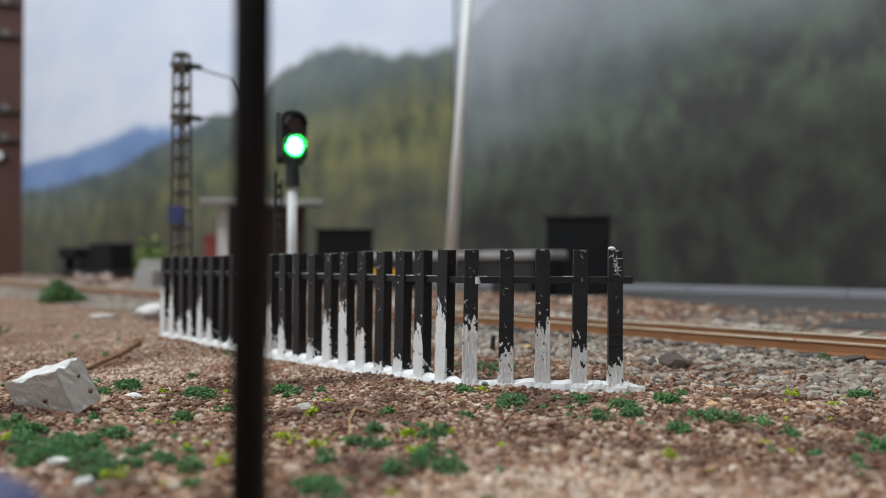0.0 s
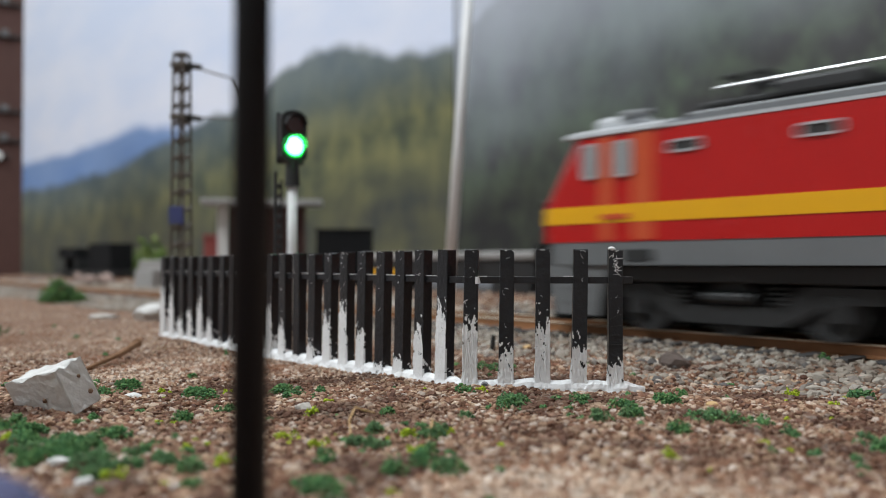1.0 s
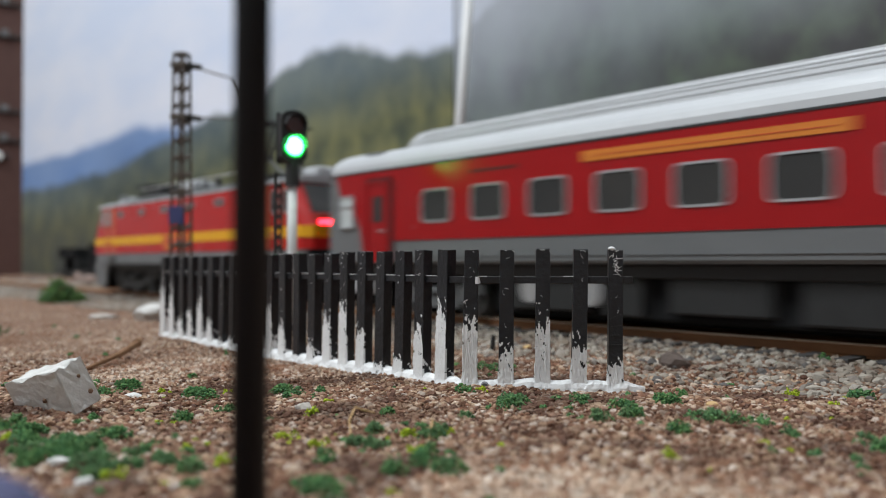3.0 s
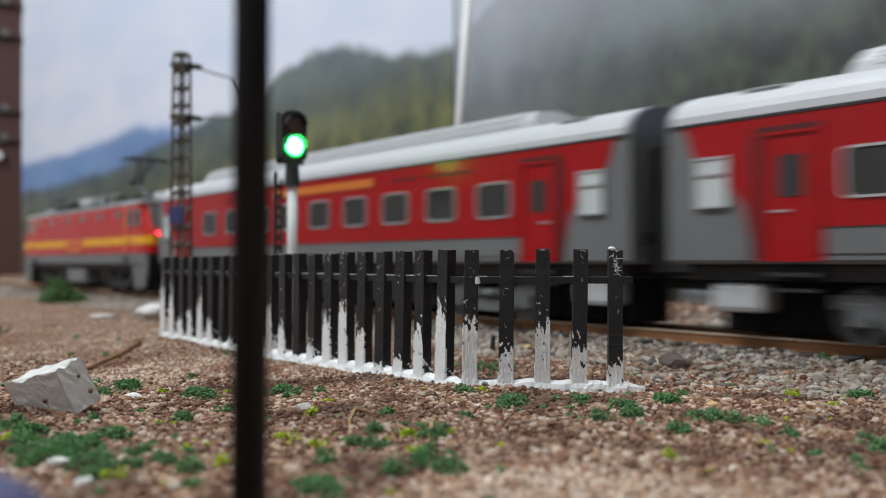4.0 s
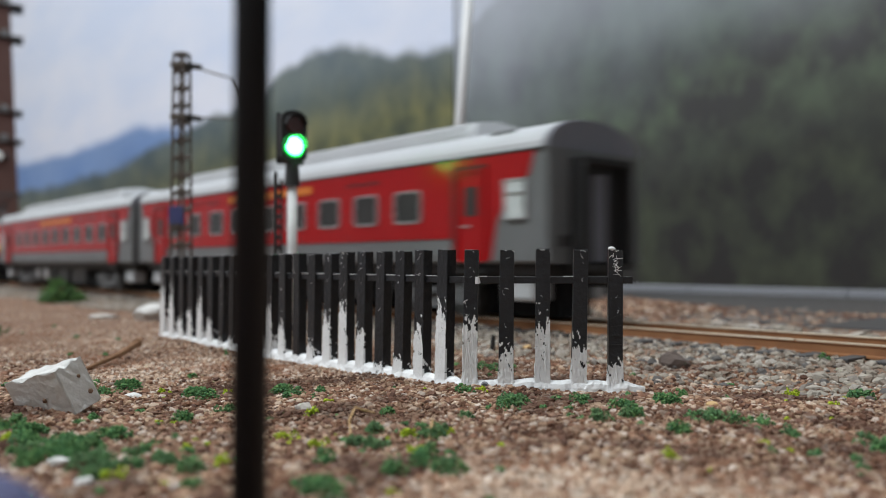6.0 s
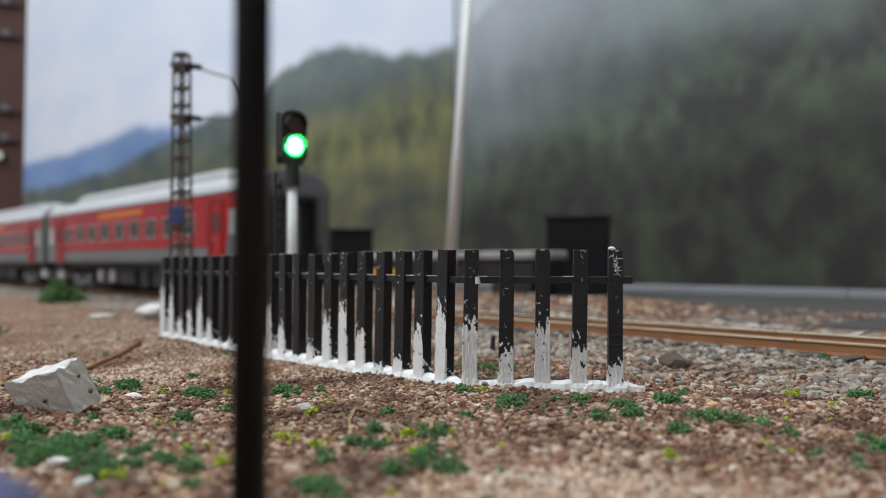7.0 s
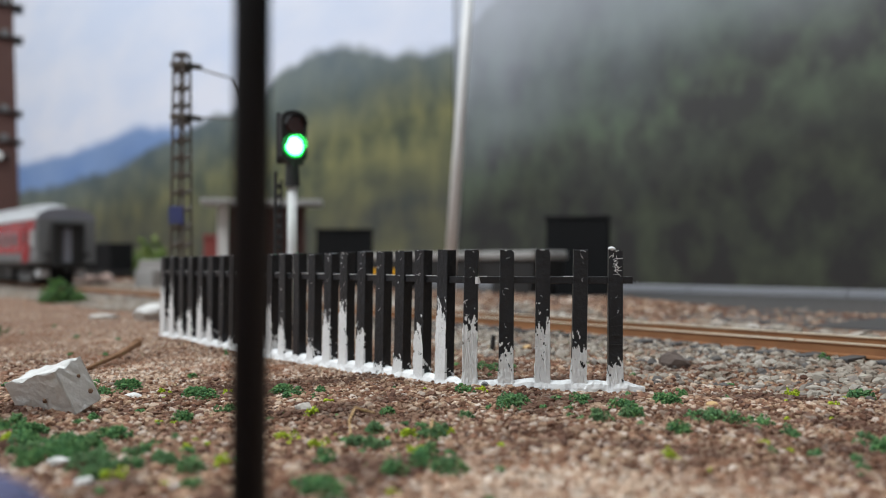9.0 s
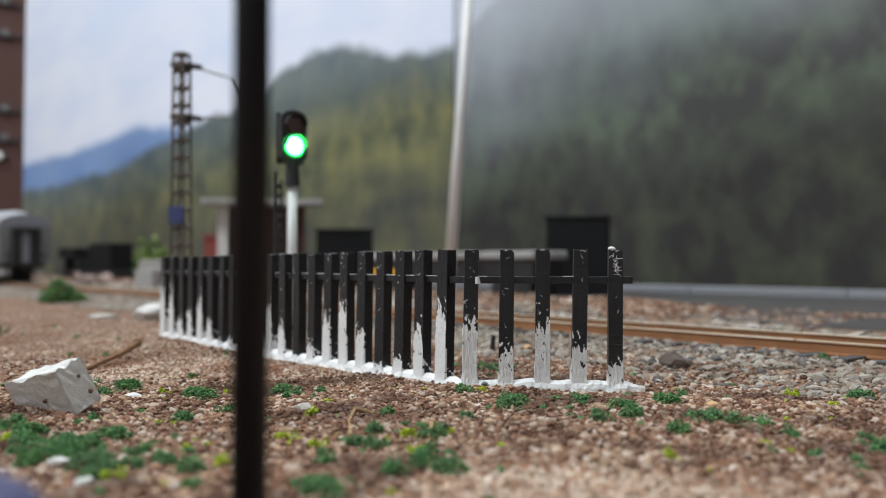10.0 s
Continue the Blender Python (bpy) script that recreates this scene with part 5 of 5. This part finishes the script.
    for x in (0.008, L - 0.0195):
        for y0, y1 in ((-0.0152, -0.0080), (0.0080, 0.0152)):
            part("tank", boxed(x, x + 0.0115, y0, y1, 0.0052, 0.0114, 0.0012), ROOF, c, "pale waste tank")
    for x, r in ((0.0892, 0.0034), (0.1085, 0.0036)):
        for q, at in ((-1, x), (1, L - x)):
            part("air_reservoir", rod(bmesh.new(), (at, q * 0.0156, 0.0084), (at, q * 0.0100, 0.0084), r, None, 18), SILVER, c, "pale round air reservoir")
    for x in (0.0508, L - 0.0508):
        bogie(c, x, 0.0260, 0.0053, BOGIE, BOGIE)
        for k in (-1, 1):
            wheelset(c, x + k * 0.0130, 0.0053, STEEL)
    return c


def loco():
    c = tagged(empty("locomotive", 0, TRACK_Y, RAIL_Z), "red electric locomotive with yellow stripe and grey skirt", "locomotive")
    L, h = 0.2272, 0.0178
    aft = 0.2276
    z0, zg, ze = 0.0150, 0.0204, 0.0452

    def hull(x0, x1, lo, hi, half, lean):
        """A piece of the body between two heights; its ends follow the raked cab fronts."""
        bm = bmesh.new()
        vs = []
        for z in (lo, hi):
            cut = lean(z)
            pts = [(x0 + cut + 0.0035, -half), (x1 - cut - 0.0035, -half), (x1 - cut, -half * 0.85), (x1 - cut, half * 0.85), (x1 - cut - 0.0035, half), (x0 + cut + 0.0035, half), (x0 + cut, half * 0.85), (x0 + cut, -half * 0.85)]
            vs.append([bm.verts.new((x, y, z)) for x, y in pts])
        n = len(vs[0])
        for i in range(n):
            bm.faces.new((vs[0][i], vs[0][(i + 1) % n], vs[1][(i + 1) % n], vs[1][i]))
        bm.faces.new(vs[0][::-1])
        bm.faces.new(vs[1])
        bmesh.ops.recalc_face_normals(bm, faces=bm.faces[:])
        return bm

    def lean(z):
        return 0.0 if z < 0.0285 else (z - 0.0285) * 0.62

    part("skirt", hull(0.001, L - 0.001, z0, zg, h - 0.0002, lean), GREY, c, "dark grey lower body")
    part("lower_body", hull(0, L, zg, 0.0248, h, lean), LOCO_RED, c, "red lower body")
    part("stripe", hull(-0.0002, L + 0.0002, 0.0248, 0.0289, h + 0.0002, lean), YELLOW, c, "broad yellow waist stripe")
    part("upper_body", hull(0, L, 0.0289, ze, h, lean), LOCO_RED, c, "red upper body")
    prof = [(h + 0.0002, ze), (h + 0.0002, ze + 0.0007), (0.0135, ze + 0.0016), (0.0, ze + 0.0022), (-0.0135, ze + 0.0016), (-h - 0.0002, ze + 0.0007), (-h - 0.0002, ze)]
    part("roof", prism(prof, 0.0110, L - 0.0110), ROOF, c, "white-edged roof")
    for x0, x1 in ((0.0095, 0.038), (L - 0.038, L - 0.0095)):
        prof2 = [(h + 0.0006, ze + 0.0002), (h + 0.0004, ze + 0.0012), (0.0130, ze + 0.0026), (0.0, ze + 0.0033), (-0.0130, ze + 0.0026), (-h - 0.0004, ze + 0.0012), (-h - 0.0006, ze + 0.0002)]
        part("cab_roof", prism(prof2, x0, x1), ROOF, c, "raised white cab roof")
        xm = (x0 + x1) / 2
        k = -1 if xm < L / 2 else 1
        part("headlight_housing", boxed(xm + k * 0.008 - 0.006, xm + k * 0.008 + 0.0055, -0.0075, 0.0075, ze + 0.0020, ze + 0.0066, 0.0014), ROOF, c, "white roof headlight housing")
        part("horn", rod(bmesh.new(), (xm - k * 0.004, -0.009, ze + 0.0058), (xm + k * 0.004, -0.009, ze + 0.0058), 0.0008, 0.0014, 10), GREY, c)
    part("roof_well", boxed(0.040, L - 0.040, -0.0125, 0.0125, ze + 0.0014, ze + 0.0036, 0.0005), GREY, c, "grey equipment deck on the roof")
    for i, (x, r) in enumerate(((0.052, 0.0030), (0.064, 0.0024), (0.090, 0.0036), (0.112, 0.0030), (0.128, 0.0036), (0.150, 0.0024))):
        part("roof_insulator", rod(bmesh.new(), (x, -0.006 + 0.002 * (i % 3), ze + 0.0044), (x, -0.006 + 0.002 * (i % 3), ze + 0.0092), r * 0.55, r * 0.35, 10), DARK, c)
    part("roof_box", boxed(0.098, 0.116, -0.0105, 0.0040, ze + 0.0044, ze + 0.0085, 0.0012), ROOF, c)
    part("roof_box", boxed(0.058, 0.078, -0.0105, 0.0040, ze + 0.0044, ze + 0.0078, 0.0008), DARK, c)
    part("bus_bar", rod(bmesh.new(), (0.045, -0.0085, ze + 0.0088), (0.165, -0.0085, ze + 0.0088), 0.00035, None, 8), SILVER, c, "long roof bus bar")
    for x in (0.048, 0.088, 0.125, 0.162):
        part("bus_bar_post", rod(bmesh.new(), (x, -0.0085, ze + 0.0040), (x, -0.0085, ze + 0.0088), 0.0006, None, 8), DARK, c)

    def pantograph(x, raised, k):
        g = empty("pantograph", x, 0, ze + 0.0046)
        g.parent = c
        part("base_frame", boxed(-0.012, 0.012, -0.009, 0.009, 0.0, 0.0012, 0.0003), DARK, g)
        knee = Vector((-k * 0.014, 0, 0.0105 if raised else 0.003))
        top = Vector((k * 0.001, 0, 0.0215 if raised else 0.005))
        part("lower_arm", rod(bmesh.new(), (k * 0.006, 0, 0.001), knee, 0.0007, None, 8), BOGIE, g, "grey lower arm")
        for y in (-0.0024, 0.0024):
            part("upper_arm", rod(bmesh.new(), knee + Vector((0, y * 0.5, 0)), top + Vector((0, y * 1.6, 0)), 0.0006, None, 8), DARK, g)
        part("damper", rod(bmesh.new(), knee + Vector((k * 0.004, 0, 0.002)), top + Vector((-k * 0.003, 0, -0.002)), 0.0005, None, 8), DARK, g)
        part("knee", rod(bmesh.new(), knee + Vector((0, -0.0035, 0)), knee + Vector((0, 0.0035, 0)), 0.0014, None, 10), DARK, g)
        for dx in (-0.003, 0.003):
            bm = rod(bmesh.new(), top + Vector((dx, -0.009, 0.001)), top + Vector((dx, 0.009, 0.001)), 0.0008, None, 8)
            rod(bm, top + Vector((dx, -0.009, 0.001)), top + Vector((dx, -0.0125, 0.0002)), 0.0006, None, 8)
            rod(bm, top + Vector((dx, 0.009, 0.001)), top + Vector((dx, 0.0125, 0.0002)), 0.0006, None, 8)
            part("contact_strip", bm, DARK, g)

    pantograph(0.053, False, -1)
    pantograph(L - 0.050, True, 1)
    for s in (-1, 1):
        y = s * h
        for x in (0.0425, 0.0715, 0.1003, 0.1290, 0.1578, 0.1866):
            win = part("louvre_window", soft_pane(x - 0.0036, x + 0.0036, 0.0399, 0.0417, y, 0.0002, 0.0005), TINT, c, "small dark oblong window")
            part("window_frame", soft_ring(x - 0.0036, x + 0.0036, 0.0399, 0.0417, y, 0.0005, 0.0005, 0.0005), SILVER, win)
        for x0, x1 in ((0.0194, 0.0232), (0.0286, 0.0345), (aft - 0.0345, aft - 0.0280), (aft - 0.0192, aft - 0.0164)):
            part("cab_panel", slab(x0, x1, 0.0208, 0.0450, y, 0.00012), ORANGE, c, "orange painted panel")
        for x0, x1, zb, zt in ((0.0150, 0.0190, 0.0357, 0.0431), (0.0240, 0.0284, 0.0357, 0.0431), (aft - 0.0262, aft - 0.0206, 0.0345, 0.0422), (aft - 0.0164, aft - 0.0110, 0.0345, 0.0422)):
            # same glass at both ends: bright or dark colour stands in for its reflections
            bright = x0 < L / 2
            win = part("cab_window", soft_pane(x0, x1, zb, zt, y, 0.00045, 0.0007), CABGLASS if bright else TINT, c, "cab side window, brightened as if reflecting a lamp" if bright else "cab side window, darkened as if reflecting the dark")
            part("window_frame", soft_ring(x0, x1, zb, zt, y, 0.0005, 0.0007, 0.0007), SILVER, win)
        part("name_panel", slab(0.099, 0.128, 0.0215, 0.0288, y, 0.0004), ORANGE, c, "orange panel that interrupts the stripe")
        for z in (0.0226, 0.0276):
            part("lettering_bar", slab(0.101, 0.126, z, z + 0.0006, y + s * 0.0004, 0.0001), YELLOW, c)
        for x in (0.024, L - 0.024):
            part("number_bar", slab(x - 0.004, x + 0.004, 0.0255, 0.0268, y + s * 0.0003, 0.0002), ORANGE, c)
        part("sill_rib", slab(0.010, L - 0.010, 0.0150, 0.0155, y, 0.0004), GREY, c)
        for x in (0.030, L - 0.030):
            part("vent_grille", slab(x - 0.004, x + 0.004, 0.0160, 0.0185, y, 0.0003), DARK, c)
    for x, d in ((0.0, -1), (L, 1)):
        # windscreen laid on the raked front
        bm = bmesh.new()
        za, zb = 0.0338, 0.0446
        for y0, y1 in ((-0.0140, -0.0005), (0.0005, 0.0140)):
            xa, xb = x - d * (lean(za) - 0.0004), x - d * (lean(zb) - 0.0004)
            v = [bm.verts.new(p) for p in ((xa, y0, za), (xa, y1, za), (xb, y1, zb), (xb, y0, zb), (xa - d * 0.001, y0, za), (xa - d * 0.001, y1, za), (xb - d * 0.001, y1, zb), (xb - d * 0.001, y0, zb))]
            for q in ((0, 1, 2, 3), (7, 6, 5, 4), (0, 4, 5, 1), (2, 6, 7, 3), (1, 5, 6, 2), (3, 7, 4, 0)):
                bm.faces.new([v[i] for i in q])
        part("windscreen", bm, TINT, c, "dark windscreen")
        xr = x - d * (lean(0.0324) - 0.0005)
        part("front_rail", boxed(xr - 0.0006, xr + 0.0006, -0.0135, 0.0135, 0.0321, 0.0327, 0.0002), ORANGE, c, "orange rail under the windscreen")
        for s in (-1, 1):
            xa = x + d * 0.0012
            lamp = part("marker_light", boxed(xa - 0.0008, xa + 0.0002, s * 0.0112 - 0.0030, s * 0.0112 + 0.0030, 0.0287, 0.0315, 0.0005), DARK if d < 0 else LENS_OFF, c, "twin marker light")
            for k in (-1, 1):
                part("lens", rod(bmesh.new(), (xa - d * 0.0002, s * 0.0112 + k * 0.0014, 0.0301), (xa + d * 0.0005, s * 0.0112 + k * 0.0014, 0.0301), 0.0011, 0.0009, 14), RED_LIT if d > 0 else MILK, lamp, "lit red tail light" if d > 0 else "white marker light")
            part("buffer", rod(bmesh.new(), (x, s * 0.010, 0.0125), (x + d * 0.006, s * 0.010, 0.0125), 0.0019, 0.0024, 12), DARK, c)
        part("buffer_beam", boxed(min(x - d * 0.001, x + d * 0.0006), max(x - d * 0.001, x + d * 0.0006), -0.0172, 0.0172, 0.0092, 0.0204, 0.0003), MATT_BLACK, c, "black buffer beam")
        part("cow_catcher", boxed(min(x, x - d * 0.010), max(x, x - d * 0.010), -0.0135, 0.0135, 0.0012, 0.0092, 0.0008), MATT_BLACK, c, "black rail guard")
        for q in (-1, 1):
            # grey cab steps, narrower towards the rail
            bm = bmesh.new()
            out = [(0.0010, 0.0150), (0.0225, 0.0150), (0.0200, 0.0105), (0.0185, 0.0030), (0.0050, 0.0030), (0.0035, 0.0090)]
            va = [bm.verts.new((x - d * px, q * 0.0174, pz)) for px, pz in out]
            vb = [bm.verts.new((x - d * px, q * 0.0158, pz)) for px, pz in out]
            bm.faces.new(va)
            bm.faces.new(vb[::-1])
            for k in range(len(out)):
                bm.faces.new((va[k], vb[k], vb[(k + 1) % len(out)], va[(k + 1) % len(out)]))
            bmesh.ops.recalc_face_normals(bm, faces=bm.faces[:])
            apron = part("step_apron", bm, GREY, c, "grey cab step apron")
            for z in (0.0055, 0.0088, 0.0120):
                part("foothold", slab(min(x - d * 0.0075, x - d * 0.0155), max(x - d * 0.0075, x - d * 0.0155), z, z + 0.0009, q * 0.0174, 0.00015), BOGIE, apron)
        part("coupler", rod(bmesh.new(), (x - d * 0.004, 0, 0.0105), (x + d * 0.0090, 0, 0.0105), 0.0014, None, 8), DARK, c)
    part("underframe", boxed(0.006, L - 0.006, -0.0150, 0.0150, 0.0112, z0, 0.0004), DARK, c)
    # black block added in place of the shade beneath the loco
    part("keel", boxed(0.006, L - 0.006, -0.0065, 0.0065, 0.0012, 0.0118, 0.0006), MATT_BLACK, c)
    part("transformer", boxed(0.092, 0.128, -0.0160, 0.0160, 0.0035, 0.0125, 0.0010), GREY, c, "dark grey transformer tank")
    for i in range(6):
        part("cooling_rib", slab(0.100, 0.124, 0.0052 + i * 0.0011, 0.0056 + i * 0.0011, -0.0160, 0.0004), SILVER, c)
    for x in (0.050, L - 0.050):
        bogie(c, x, 0.046, 0.0060, DARK, DARK)
        for k in (-1, 0, 1):
            wheelset(c, x + k * 0.021, 0.0060, DARK)
    return c


LOCO = loco()
COACH_A = coach("red and grey air-conditioned coach with a white roof, behind the locomotive")
COACH_B = copy_thing(COACH_A, COACH_A.matrix_basis.copy())
tagged(COACH_B, "red and grey coach with a white roof, last of the train")
# the first coach runs with its other end in front
VEHICLES += [(LOCO, -(0.0142 + 0.2270), 0), (COACH_A, 0.2705 + 0.0024, 180), (COACH_B, 0.2705 + 0.0124, 0)]
sets_a = [o for o in COACH_A.children if o.name.startswith("wheelset")]
WHEELS[:] = [(o, m, -r if o in sets_a else r) for o, m, r in WHEELS]
sets_b = [o for o in COACH_B.children if o.name.startswith("wheelset")]
for o in sets_b:
    WHEELS.append((o, o.matrix_basis.copy(), 0.0053))


# ---- the path of the train ----
TRAIN = ((-1.0, -0.443), (0.0, -0.271), (0.6, -0.168), (1.0, -0.0992), (1.5, -0.0126), (2.0, 0.0744), (2.5, 0.1594), (3.0, 0.2385), (3.4, 0.297), (3.8, 0.3561), (4.1, 0.401), (4.5, 0.4613), (4.9, 0.5235),
         (5.3, 0.5845), (5.7, 0.6453), (6.3, 0.738), (6.9, 0.832), (7.5, 0.926), (8.0, 1.002), (8.5, 1.073), (9.0, 1.1431), (9.5, 1.197), (10.0, 1.247))


def place(t):
    """How far the front end of the first coach has come along -x."""
    for (t0, s0), (t1, s1) in zip(TRAIN, TRAIN[1:]):
        if t <= t1:
            return s0 + (s1 - s0) * (t - t0) / (t1 - t0)
    return TRAIN[-1][1]


def motions():
    for ob, back, turn in VEHICLES:
        rows = [(t, pose(back - s, TRACK_Y, RAIL_Z, 0, 0, turn)) for t, s in TRAIN if t >= 0]
        walk(ob, rows)
    sway = ((0.0, 0.0), (2.7, 0.0), (4.0, -0.35), (5.0, -0.5), (5.4, -1.6), (5.7, -3.4), (6.3, -1.0), (7.0, 0.6), (7.5, -0.2), (8.0, -0.9), (8.5, -3.3), (9.0, -2.0), (9.5, 0.0), (10.0, 0.4))
    walk(TOWER_SHAFT, [(t, pose(0, 0, 0, 0, a, 0)) for t, a in sway])
    for ob, base, r in WHEELS:
        rows = []
        for i in range(0, 301):
            t = i / 30
            rows.append((t, base @ Matrix.Rotation(-(place(t) - place(0)) / r, 4, "Y")))
        walk(ob, rows)


motions()
